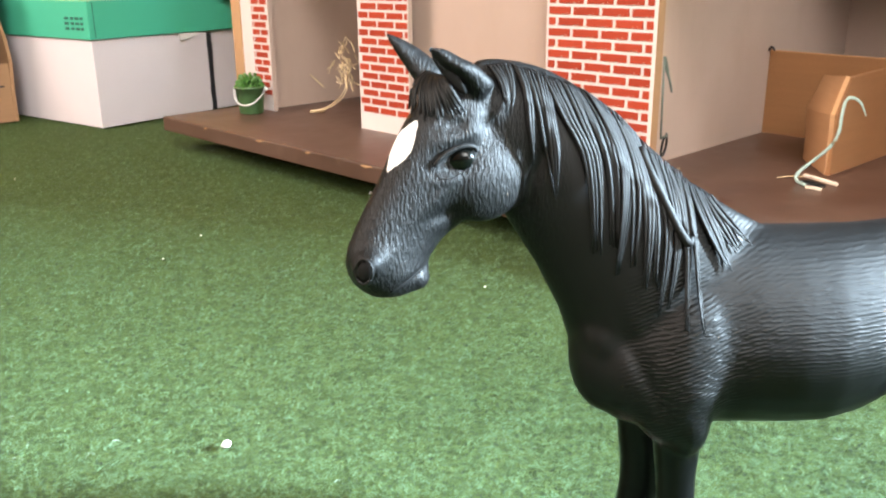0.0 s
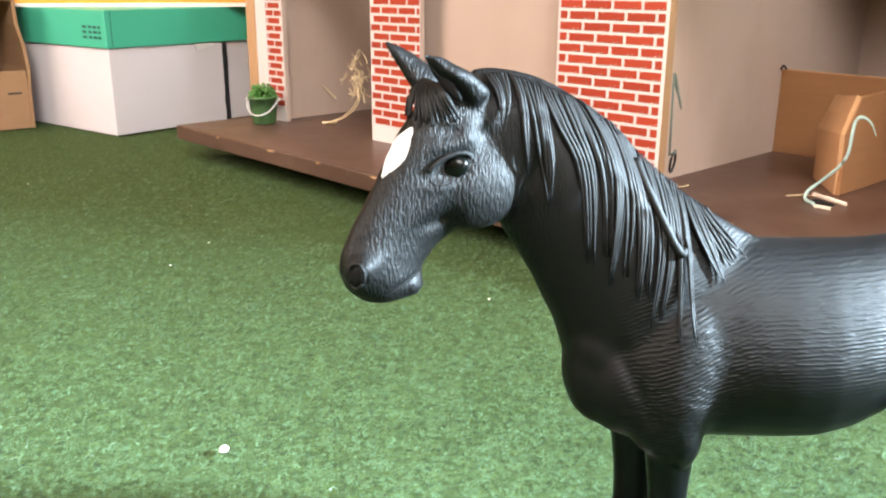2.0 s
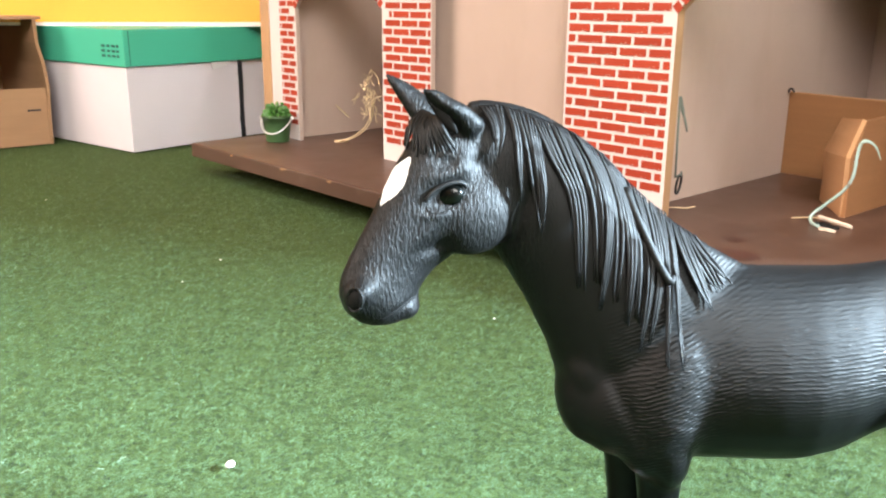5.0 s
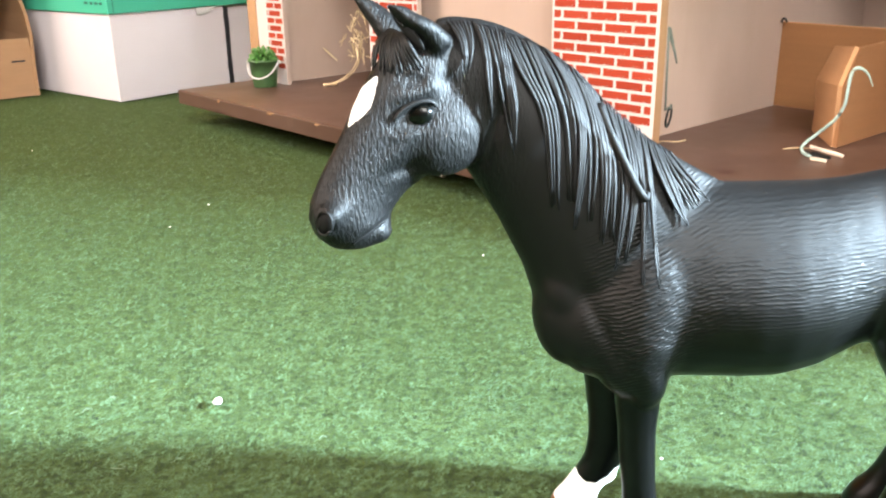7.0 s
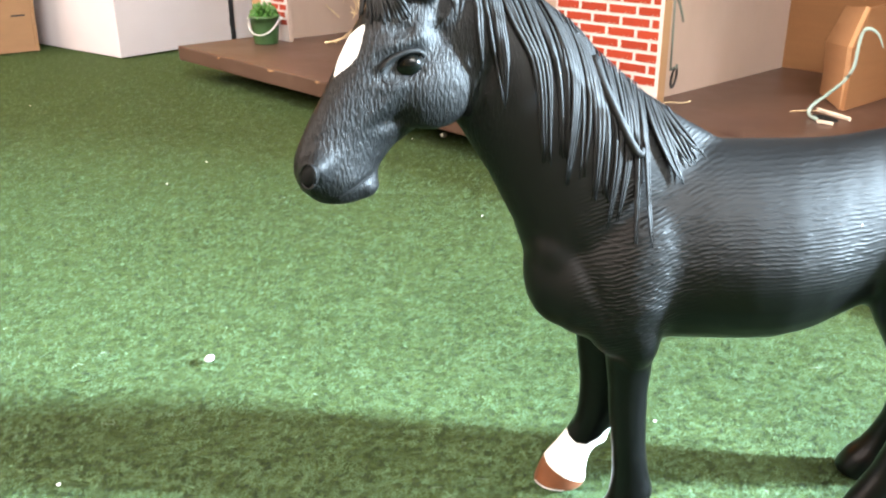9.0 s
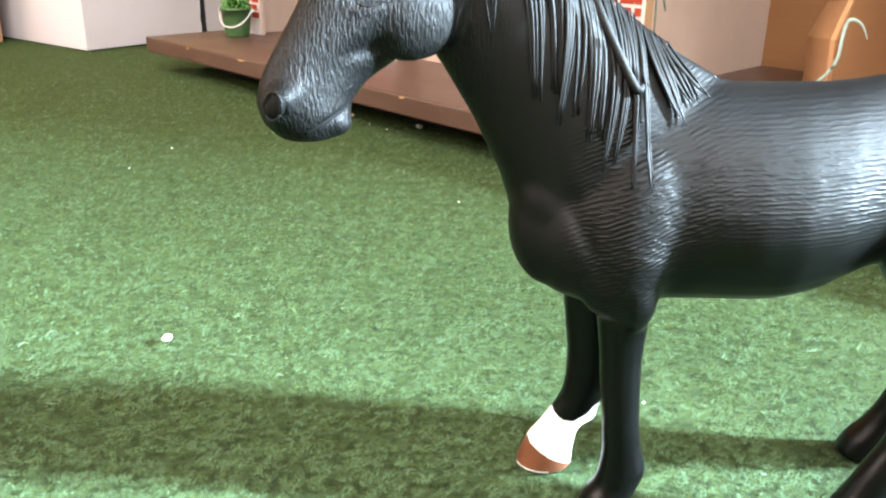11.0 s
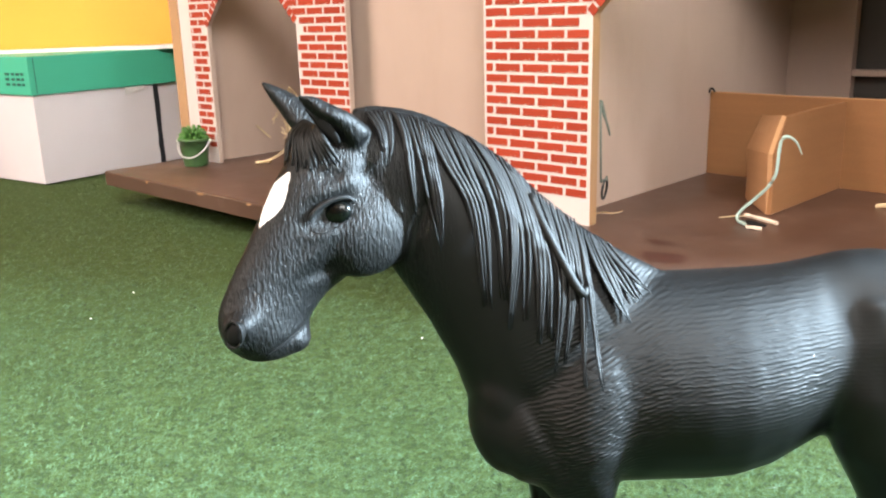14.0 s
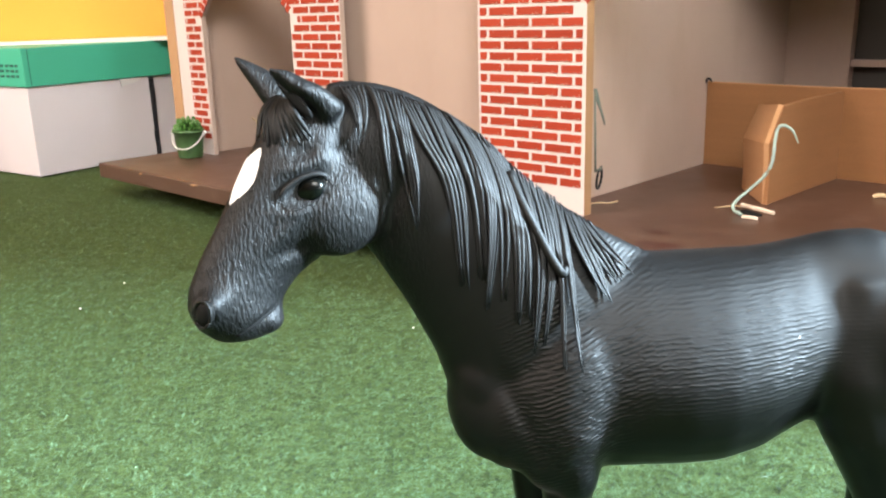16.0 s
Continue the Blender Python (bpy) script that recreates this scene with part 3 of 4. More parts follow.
def toy_horse():
    from mathutils.bvhtree import BVHTree
    rnd = random.Random(11)
    bm = fused(horse_body(), 0.00055, 30)
    sculpt(bm)
    tree = BVHTree.FromBMesh(bm)

    def lay(x, z, lift):
        """The point of the near side at x, z (mm), lifted off the skin."""
        hit = tree.ray_cast(Vector((x * MM, 0.05, z * MM)), Vector((0, 1, 0)))[0]
        return Vector((x * MM, (hit.y if hit and hit.y < 0.163 else 0.159) - lift * MM, z * MM))

    hair = bmesh.new()

    def lock(front, rear, count, lift=0.0, gather=0.5):
        """A lock of the mane between its front and rear edge, each from the crest to the tip."""
        lines = [curve_points([(x, 0, z) for x, z in edge], 5) for edge in (front, rear)]
        steps = len(lines[0])
        count = round(count * 1.5)
        wide = (lines[1][5] - lines[0][5]).length
        for i in range(count):
            s = (i + 0.5 + rnd.uniform(-0.15, 0.15)) / count
            tip = 0.5 + (s - 0.5) * (1 - gather) + rnd.uniform(-0.12, 0.12)
            short = rnd.uniform(0.0, 1.6)
            up, sway = lift + rnd.uniform(0.0, 0.5), rnd.uniform(-0.25, 0.25)
            pts = []
            for k in range(steps):
                t = k / (steps - 1)
                e = s + (tip - s) * t * t
                q = lines[0][k].lerp(lines[1][k], e)
                x, z = q.x + sway * math.sin(math.pi * t), q.z + short * t**3 + 0.6 * (1 - t) ** 3 - (0.8 if k == 0 else 0.0)
                v = lay(x, z, up + 0.25)
                if k < 2:
                    v.y = max(v.y, (158.4 - 1.6 * k) * MM)
                pts.append(v)
            for _ in range(2):
                for k in range(1, steps - 1):
                    pts[k].y = min(pts[k].y, 0.5 * (pts[k - 1].y + pts[k + 1].y) + 0.00015)
            w = min(0.70, max(0.36, 0.58 * wide / count)) * rnd.uniform(0.8, 1.15)
            tube(pts, [w * MM * min(1.0, 0.30 + 0.20 * k) * (1.0 if k < steps * 0.6 else max(0.22, 1.0 - 0.85 * (k / (steps - 1) - 0.6) / 0.4)) for k in range(steps)], 8, hair, 1.0)

    lock(((14.7, 119.3), (16.9, 113.0), (18.0, 105.5), (20.2, 95.4)), ((19.4, 118.3), (20.3, 111.1), (21.8, 103.5), (21.3, 96.4)), 5, 0.3)
    lock(((12.4, 119.9), (14.3, 116.3), (15.1, 109.4), (16.4, 102.3)), ((14.7, 119.3), (16.2, 114.4), (16.9, 108.4), (17.1, 101.8)), 3, 0.5)
    lock(((8.2, 119.6), (10.5, 116.8), (11.3, 113.6), (11.5, 110.9)), ((12.4, 119.9), (13.3, 117.2), (13.5, 114.0), (12.8, 110.2)), 4, 0.4)
    lock(((22.6, 116.8), (26.9, 109.0), (29.5, 101.3), (30.1, 88.0)), ((26.4, 114.9), (30.6, 108.4), (32.5, 99.3), (33.0, 86.0)), 5, 0.1, 0.2)
    lock(((18.0, 118.3), (21.4, 111.0), (25.3, 102.9), (26.9, 86.6)), ((23.6, 116.3), (26.9, 109.4), (29.5, 101.3), (29.9, 85.5)), 6, 0.5, 0.2)
    lock(((25.9, 115.2), (30.4, 107.9), (32.5, 99.3), (31.3, 81.9)), ((29.0, 113.2), (32.9, 106.0), (34.6, 97.5), (33.0, 82.2)), 4, 0.4)
    lock(((29.0, 113.2), (32.7, 106.0), (34.5, 97.3), (34.0, 83.4)), ((32.1, 110.9), (35.0, 104.0), (36.6, 95.2), (36.0, 83.0)), 3, 0.1, 0.3)
    lock(((31.6, 111.5), (34.7, 104.0), (36.6, 94.3), (36.6, 80.0)), ((34.6, 108.6), (37.0, 101.6), (38.5, 92.7), (37.9, 79.4)), 3, 0.5, 0.4)
    lock(((34.4, 108.8), (36.9, 101.6), (38.5, 92.7), (38.4, 80.4)), ((37.3, 105.7), (39.0, 99.1), (40.4, 91.1), (39.9, 78.2)), 3, 0.2, 0.3)
    lock(((36.8, 106.2), (39.0, 99.1), (40.7, 90.1), (39.4, 73.9)), ((40.0, 103.4), (41.2, 97.5), (42.3, 89.0), (40.6, 74.8)), 3, 0.4)
    lock(((39.8, 103.6), (41.2, 97.5), (42.2, 89.0), (41.0, 76.0)), ((42.7, 101.1), (43.3, 96.0), (43.8, 88.0), (42.4, 75.0)), 3, 0.1, 0.3)
    lock(((41.7, 101.6), (43.3, 96.0), (44.3, 88.0), (44.2, 72.6)), ((45.2, 99.5), (45.5, 94.9), (45.7, 87.9), (45.4, 72.3)), 4, 0.3, 0.4)
    lock(((44.2, 99.5), (45.3, 93.9), (46.1, 85.9), (47.0, 72.0)), ((46.2, 98.4), (46.4, 92.9), (47.1, 84.8), (48.2, 71.8)), 3, 0.5, 0.3)
    lock(((46.2, 98.2), (47.1, 92.9), (50.1, 86.2), (52.9, 81.9)), ((48.5, 96.3), (50.0, 92.8), (52.6, 86.6), (54.0, 81.4)), 4, 0.4, 0.5)
    lock(((47.5, 97.2), (49.5, 92.8), (52.0, 88.0), (54.5, 83.6)), ((50.0, 95.2), (52.0, 92.6), (55.0, 88.6), (57.0, 85.0)), 3, 0.2, 0.4)
    lock(((49.2, 95.6), (50.7, 92.7), (54.0, 88.8), (57.3, 86.3)), ((50.9, 94.8), (52.6, 92.9), (56.1, 89.0), (58.4, 85.8)), 2, 0.7, 0.4)
    stray = [lay(x, z, 1.5) for x, z in ((36.8, 104.3), (38.5, 100.0), (40.9, 95.1), (43.3, 90.5), (45.0, 88.1), (45.6, 89.2))]
    tube(curve_points(stray, 4), [0.0008] * 16 + [0.0008, 0.0008, 0.0007, 0.0006, 0.0004], 8, hair)
    # forelock
    for i in range(18):
        s = i / 17
        a = Vector((0.5 - 3 * s, 154 + 9 * s, 117.6)) * MM
        q = Vector((4.2 - 9.8 * s + rnd.uniform(-0.5, 0.5), 150.6 + 5 * s, 112.0 - 1.6 * s * (1.3 - s) + rnd.uniform(-0.6, 0.6)))
        e = lay(q.x, q.z, 0.3)
        m = (a + e) / 2 + Vector((-0.0006, -0.0014, 0.0012))
        tube(curve_points([a, m, e], 5), [0.0007 * (1 - 0.8 * (k / 10) ** 2) for k in range(11)], 6, hair, 0.8)
    # upper and lower eyelid, mouth line
    eye = Vector((2.6, 0, 103.5))
    lid = [lay(eye.x + 3.8 * math.cos(t), eye.z + 0.35 + 2.25 * math.sin(t) + 1.35 * math.cos(t), 0.45) for t in (math.pi * k / 8 for k in range(9))]
    low = [lay(eye.x + 3.5 * math.cos(t), eye.z - 0.2 - 2.1 * math.sin(t) + 1.25 * math.cos(t), 0.05) for t in (math.pi * k / 8 for k in range(9))]
    for f in bm.faces:
        f.smooth = True
    ball = bmesh.new()
    c = lay(eye.x, eye.z, -1.15)
    bmesh.ops.create_icosphere(ball, subdivisions=3, radius=1.0, matrix=Matrix.Translation(c) @ pose(0, 0, 0, 0, -18, -25) @ Matrix.Diagonal((0.0037, 0.0018, 0.0025, 1)))
    for f in ball.faces:
        f.smooth, f.material_index = True, 1
    c = lay(-13.2, 86.2, 0.15)
    hole = bmesh.new()
    tube(lid, [0.0002, 0.0004, 0.0005, 0.0005, 0.0005, 0.0005, 0.0005, 0.0004, 0.0002], 8, hair)
    tube(low, 0.00010, 8, hair)
    bmesh.ops.create_icosphere(hole, subdivisions=2, radius=1.0, matrix=Matrix.Translation(c) @ pose(0, 0, 0, 0, 30, -30) @ Matrix.Diagonal((0.0017, 0.0010, 0.0024, 1)))
    bmesh.ops.create_icosphere(hole, subdivisions=3, radius=1.0, matrix=Matrix.Translation(lay(1.5, 118.8, -0.1)) @ pose(0, 0, 0, 0, 47, -24) @ Matrix.Diagonal((0.0048, 0.0005, 0.0011, 1)))
    # the raised rim of the nostril
    rim = [c + Vector((-0.0004, -0.0005, 0)) + pose(0, 0, 0, 0, 30, -38).to_3x3() @ Vector((0.0019 * math.cos(t), 0, 0.0025 * math.sin(t))) for t in (2 * math.pi * k / 14 for k in range(15))]
    tube(rim, 0.00026, 6, hair)
    mouth = [lay(x, z, -0.12) for x, z in ((-3.6, 84.4), (-5.2, 83.5), (-7.1, 82.3), (-9.4, 81.1))]
    tube(curve_points(mouth, 4), 0.00035, 6, hole)
    for f in hole.faces:
        f.smooth, f.material_index = True, 2
    for f in hair.faces:
        f.smooth, f.material_index = True, 3
    me = bpy.data.meshes.new("toy_horse")
    for extra in (hair, ball, hole):
        tmp = bpy.data.meshes.new("tmp")
        extra.to_mesh(tmp)
        extra.free()
        bm.from_mesh(tmp)
        bpy.data.meshes.remove(tmp)
    bm.to_mesh(me)
    bm.free()
    for m in (M["toy"], M["toy_eye"], M["toy_dark"], M["toy_hair"]):
        me.materials.append(m)
    tagged(new("toy_horse", me), "black plastic toy horse with a white blaze on green turf", "toy horse")


toy_horse()


# ---- the toy stable ----
ZP = 0.0255                      # top of its base board
STABLE = pose(0.1086, 0.4457, 0, 0, 0, -45.5)
stable = empty("toy_stable", STABLE, "wooden toy stable with red printed brick front on a brown board", "toy stable")


def sided(bm):
    """Faces that look along -y keep the first material, narrow edges take the second."""
    bm.normal_update()
    for f in bm.faces:
        f.material_index = 0 if abs(f.normal.y) > 0.7 else 1
    return bm


def brick_rows(parent, lo, hi, pitch, firsts, z, arch):
    """Printed bricks of one front panel; firsts: the first joint of even and odd rows from the edge; arch: cuts a brick at the opening."""
    meshes = {}
    course, upright, level = 0.00583, 0.0021, 0.0018
    row = 0
    while z < 0.172:
        edges = [hi + upright / 2]
        s = hi - firsts[row % 2]
        while s > lo + 0.001:
            edges.append(s)
            s -= pitch
        edges.append(lo)
        for b, a in zip(edges, edges[1:]):
            for l, r in arch(a, b, z):
                if r - l < 0.0028:
                    continue
                key = round((r - l) * 1e4)
                w = key * 1e-4 - upright
                if key not in meshes:
                    bm = box(-w / 2, w / 2, -0.0004, 0.0, 0.0, course - level)
                    me = bpy.data.meshes.new("brick")
                    bm.to_mesh(me)
                    bm.free()
                    me.materials.append(M["brick"])
                    meshes[key] = me
                ob = new("brick", meshes[key])
                ob.parent = parent
                ob.location = ((l + r) / 2, 0, z)
        z += course
        row += 1


def slant_bricks(parent, p, q, inward):
    """Small bricks that follow a slanted edge of an opening."""
    p, q = Vector((p[0], 0, p[1])), Vector((q[0], 0, q[1]))
    d = (q - p).normalized()
    n = int((q - p).length / 0.0058)
    bm = box(-0.0021, 0.0021, -0.0004, 0, 0.0008, 0.0058)
    me = bpy.data.meshes.new("brick")
    bm.to_mesh(me)
    bm.free()
    me.materials.append(M["brick"])
    out = Vector(inward).normalized()
    for i in range(n):
        ob = new("brick", me)
        ob.parent = parent
        at = p + d * (0.0035 + 0.0058 * i)
        ob.matrix_local = Matrix.Translation(at) @ Matrix((d, Vector((0, 1, 0)), out)).transposed().to_4x4()


def build_stable():
    part("base_board", box(-0.393, 0.262, -0.0735, 0.318, ZP - 0.0110, ZP, 0.0012), M["platform"], stable, "brown painted base board")
    rnd = random.Random(21)
    for u, v, r in ((0.046, -0.006, 0.006), (0.060, -0.030, 0.011)):
        bm = bmesh.new()
        ring = [bm.verts.new((u + r * (1 + rnd.uniform(-0.25, 0.25)) * math.cos(a), v + 0.7 * r * (1 + rnd.uniform(-0.25, 0.25)) * math.sin(a), ZP + 0.0002)) for a in (2 * math.pi * k / 18 for k in range(18))]
        bm.faces.new(ring)
        part("stain", bm, M["stain"], stable, "dark reddish stain")
    for u, w in ((-0.262, 0.010), (-0.205, 0.006), (-0.150, 0.012), (-0.100, 0.005), (-0.330, 0.004)):
        part("chip", prism([(u, ZP - 0.0018), (u + w * 0.4, ZP - 0.0026), (u + w, ZP - 0.0012), (u + w * 0.7, ZP - 0.0008), (u + w * 0.2, ZP - 0.0010)], -0.0737, -0.0730), M["mdf"], stable, "pale chipped edge")
    # shade under the base board is put into this support's near-black colour
    part("plinth", box(-0.36, 0.235, -0.035, 0.29, 0.0, ZP - 0.0110), M["dark"], stable, "recessed plinth, blackened for the shade under the board")
    top = 0.205
    # front with the small arched doorway
    s, e, zs, zt = -0.3475, -0.2377, 0.1310, 0.1650
    k = zt - zs
    left = prism([(-0.386, ZP), (s, ZP), (s, zs), (s + k, zt), (e - k, zt), (e, zs), (e, ZP), (-0.186, ZP), (-0.186, top), (-0.386, top)], 0.0, 0.0038)
    left = part("front_panel", sided(left), [M["cream"], M["partition"]], stable, "cream front panel printed with red bricks")

    def arch_left(a, b, z):
        top_z = z + 0.0045
        if top_z > zt + 0.010:
            return ((max(a, -0.371), b),) if b > -0.368 else ()
        cut = max(0.0, min(top_z, zt) - zs)
        free = 0.0072 if top_z > zs - 0.004 else 0.0004
        lo, hi = s + cut - free, e - cut + free
        out = []
        if a < lo:
            out.append((max(a, -0.371), min(b, lo)))
        if b > hi:
            out.append((max(a, hi), b))
        return [(l, r) for l, r in out if r > l]

    brick_rows(left, -0.371, -0.1866, 0.0178, (0.0124, 0.0035), 0.0382, arch_left)
    slant_bricks(left, (s, zs - 0.003), (s + k, zt), (-1, 0, 1))
    slant_bricks(left, (e - k, zt), (e, zs - 0.003), (1, 0, 1))
    # front with the wide opening
    a, zs2, zt2 = 0.0, 0.1335, 0.1740
    k2 = zt2 - zs2
    right = prism([(-0.0708, ZP), (a, ZP), (a, zs2), (a + k2, zt2), (0.10, zt2), (0.10, top), (-0.0708, top)], 0.0, 0.0065)
    right = part("front_panel", sided(right), [M["cream"], M["mdf"]], stable, "cream front panel printed with red bricks")

    def arch_right(l, r, z):
        top_z = z + 0.0045
        if l > 0.092:
            return ()
        if top_z > zt2 + 0.010:
            return ((l, min(r, 0.0988)),)
        cut = max(0.0, min(top_z, zt2) - zs2)
        free = 0.0072 if top_z > zs2 - 0.004 else 0.0012
        lo = a + cut - free
        return ((l, min(r, lo)),) if l < lo else ()

    brick_rows(right, -0.0702, 0.098, 0.0188, (0.0012, 0.0112), 0.0401, arch_right)
    slant_bricks(right, (a, zs2 - 0.003), (a + k2, zt2), (-1, 0, 1))
    # walls
    part("corner_post", box(-0.3990, -0.3862, -0.001, 0.030, ZP, top, 0.0006), M["mdf"], stable, "raw fibreboard post")
    part("side_wall", box(-0.3720, -0.3600, 0.0040, 0.300, ZP, top), M["partition"], stable, "greige inner wall")
    part("partition", box(-0.2120, -0.2020, 0.0040, 0.300, ZP, top), M["partition"], stable, "greige inner wall")
    part("recessed_panel", box(-0.2018, -0.0332, 0.016, 0.022, ZP, top), M["partition"], stable, "greige wall set back between the fronts")
    part("partition", box(-0.0330, -0.0220, 0.0067, 0.300, ZP, top), M["partition"], stable, "greige inner wall")
    # this right wall is unseen; it blocks lamp light from the inside
    part("side_wall", box(0.240, 0.252, 0.075, 0.300, ZP, top), M["partition"], stable, "greige inner wall")
    for u0, u1, z0, z1 in ((-0.372, 0.025, ZP, top), (0.150, 0.252, ZP, top), (0.0252, 0.1498, ZP, 0.060), (0.0252, 0.1498, 0.150, top)):
        part("back_panel", box(u0, u1, 0.3002, 0.309, z0, z1), M["partition"], stable, "greige back wall")
    # added above the view, only to darken the stable's inside
    part("shade_board", box(-0.033, 0.252, 0.140, 0.309, top + 0.0002, top + 0.010), M["platform"], stable, "unseen brown board added over the rear to shade the inside")
    # added sheet; its dark grey stands for the dim space beyond the opening
    part("opening_backing", box(0.018, 0.157, 0.3092, 0.316, 0.055, 0.155), M["opening_shade"], stable, "dark grey sheet added for the dimness behind the opening")
    part("window_bar", box(0.0253, 0.1497, 0.301, 0.3075, 0.0830, 0.0880, 0.0005), M["partition"], stable, "pale bar across the opening")


build_stable()


def on_stable(name, bm, mats, label, category, smooth=False, group=""):
    ob = obj(name, bm, mats, smooth)
    ob.matrix_world = STABLE
    return tagged(ob, label, category, group)


def board_between(p, q, thick, heights, bm=None):
    """An upright sheet over the line p to q; heights: (share along, top)."""
    bm = bm or bmesh.new()
    p, q = Vector((*p, 0)), Vector((*q, 0))
    d = (q - p)
    n = Vector((-d.y, d.x, 0)).normalized() * thick
    outline = [(0.0, ZP + 0.0002), (1.0, ZP + 0.0002), *reversed(heights)]
    a = [bm.verts.new((*(p + d * s).xy, z)) for s, z in outline]
    b = [bm.verts.new((*(p + d * s + n).xy, z)) for s, z in outline]
    ends = [bm.faces.new(a), bm.faces.new(b[::-1])]
    bm.normal_update()
    bmesh.ops.triangulate(bm, faces=ends, ngon_method="EAR_CLIP")
    for i in range(len(a)):
        bm.faces.new((a[i], b[i], b[(i + 1) % len(a)], a[(i + 1) % len(a)]))
    bmesh.ops.recalc_face_normals(bm, faces=bm.faces[:])
    return bm


def stable_contents():
    rnd = random.Random(5)
    rear = empty("cardboard_divider", STABLE, "brown cardboard sheet standing across the stable", "cardboard divider")
    part("sheet", board_between((-0.0216, 0.174), (0.200, 0.166), 0.003, [(0.0, 0.0800), (0.3, 0.0796), (0.7, 0.0803), (1.0, 0.080)]), M["card"], rear)
    part("cut_edge", board_between((-0.0216, 0.1747), (0.200, 0.1667), 0.0016, [(0.0, 0.0806), (0.3, 0.0802), (0.7, 0.0809), (1.0, 0.0806)]), M["card_dark"], rear, "fluted cut edge")
    gate = empty("cardboard_stall", STABLE, "folded brown cardboard stall wall with a torn front edge", "cardboard divider")
    part("side_sheet", board_between((0.0636, 0.0786), (0.0672, 0.1715), 0.0025, [(0.0, 0.0585), (0.13, 0.0772), (0.5, 0.0782), (1.0, 0.0780)]), M["card"], gate)
    # a strip bent round the chamfered front of the side sheet
    strip = [((0.0628, 0.0800, ZP + 0.0002), (0.0358, 0.1135, ZP + 0.0002)), ((0.0627, 0.0792, 0.0420), (0.0357, 0.1130, 0.0400)), ((0.0628, 0.0777, 0.0585), (0.0347, 0.1148, 0.0545)),
             ((0.0632, 0.0838, 0.0680), (0.0368, 0.1172, 0.0640)), ((0.0636, 0.0900, 0.0772), (0.0366, 0.1268, 0.0720))]
    bm = bmesh.new()
    rows = []
    for p, q in strip:
        p, q = Vector(p), Vector(q)
        across = [p.lerp(q, k / 8) + Vector((0, 0, rnd.uniform(-0.0003, 0.0003))) for k in range(9)]
        across[-1] += Vector((rnd.uniform(-0.0008, 0.0008), 0, 0))
        rows.append([bm.verts.new(v) for v in across])
    for a, b in zip(rows, rows[1:]):
        for k in range(8):
            bm.faces.new((a[k], a[k + 1], b[k + 1], b[k]))
    bmesh.ops.recalc_face_normals(bm, faces=bm.faces[:])
    bmesh.ops.solidify(bm, geom=bm.faces[:], thickness=0.0024)
    part("front_flap", bm, M["card_dark"], gate, "torn cardboard flap")
    rope = curve_points([(0.0640, 0.0470, 0.0266), (0.0585, 0.0510, 0.0268), (0.0565, 0.0530, 0.0290), (0.0575, 0.0560, 0.0320), (0.0612, 0.060, 0.0365), (0.0689, 0.060, 0.0449),
                         (0.0725, 0.060, 0.0526), (0.0731, 0.060, 0.0628), (0.0741, 0.060, 0.0695), (0.0768, 0.061, 0.0711), (0.0804, 0.063, 0.0685), (0.0829, 0.065, 0.0622)], 6)
    on_stable("string", tube(rope, [0.00088 * (1 + 0.10 * math.sin(i * 2.1)) * (1 if i < len(rope) - 14 else 1 - 0.055 * (i - len(rope) + 14)) for i in range(len(rope))], 8), M["string"],
              "pale green string curling up from the board", "string", True)
    on_stable("wood_splinter", tube([(0.0560, 0.0640, 0.0275), (0.0760, 0.0580, 0.0268)], 0.0011, 5), M["pale"], "pale wooden splinter lying on the board", "splinter")
    on_stable("wood_shaving", tube(curve_points([(0.0660, 0.0430, 0.0264), (0.070, 0.0425, 0.0268), (0.0740, 0.0440, 0.0263)], 4), 0.0009, 5, None, 0.4), M["pale"], "pale wood shaving on the board", "shaving")
    on_stable("wire_scrap", tube(curve_points([(0.0590, 0.0505, 0.0266), (0.0630, 0.0530, 0.0272), (0.0680, 0.0525, 0.0268), (0.0725, 0.0510, 0.0266), (0.0690, 0.0490, 0.0268), (0.0640, 0.0488, 0.0270), (0.0605, 0.0515, 0.0274)], 5), 0.0007, 6), M["iron"], "dark loop of wire scrap lying on the board", "wire")
    on_stable("straw_fibre", tube(curve_points([(0.0450, 0.0560, 0.0260), (0.0520, 0.0600, 0.0270), (0.0570, 0.0640, 0.0268)], 5), 0.0003, 5), M["straw"], "thin pale straw fibre on the board", "straw")
    on_stable("straw_wisp", tube(curve_points([(-0.012, 0.0180, 0.0260), (-0.008, 0.0230, 0.0275), (-0.004, 0.0300, 0.0265), (-0.001, 0.0340, 0.0275)], 5), 0.00034, 5), M["straw"],
              "frayed straw wisp on the board", "straw")
    on_stable("straw_wisp", tube(curve_points([(0.101, 0.1300, 0.0262), (0.106, 0.1290, 0.0275), (0.112, 0.1310, 0.0265)], 5), 0.0012, 5, None, 0.5), M["straw"], "pale straw scrap on the board", "straw")
    # wire latch on the partition and its loop
    latch = empty("wire_latch", STABLE, "dark wire ring and faded green tape by the doorway", "latch")
    part("ring", tube([(0.0016, 0.0113 + 0.0021 * math.cos(t) + 0.0012 * math.sin(t), 0.0438 + 0.0052 * math.sin(t)) for t in (2 * math.pi * k / 16 for k in range(17))], 0.0007, 6), M["iron"], latch, "dark wire ring", True)
    part("rod", tube([(0.0009, 0.0088, 0.0475), (0.0009, 0.0078, 0.070), (0.0009, 0.0068, 0.0905)], 0.0006, 6), M["cord"], latch, "faded green cord", True)
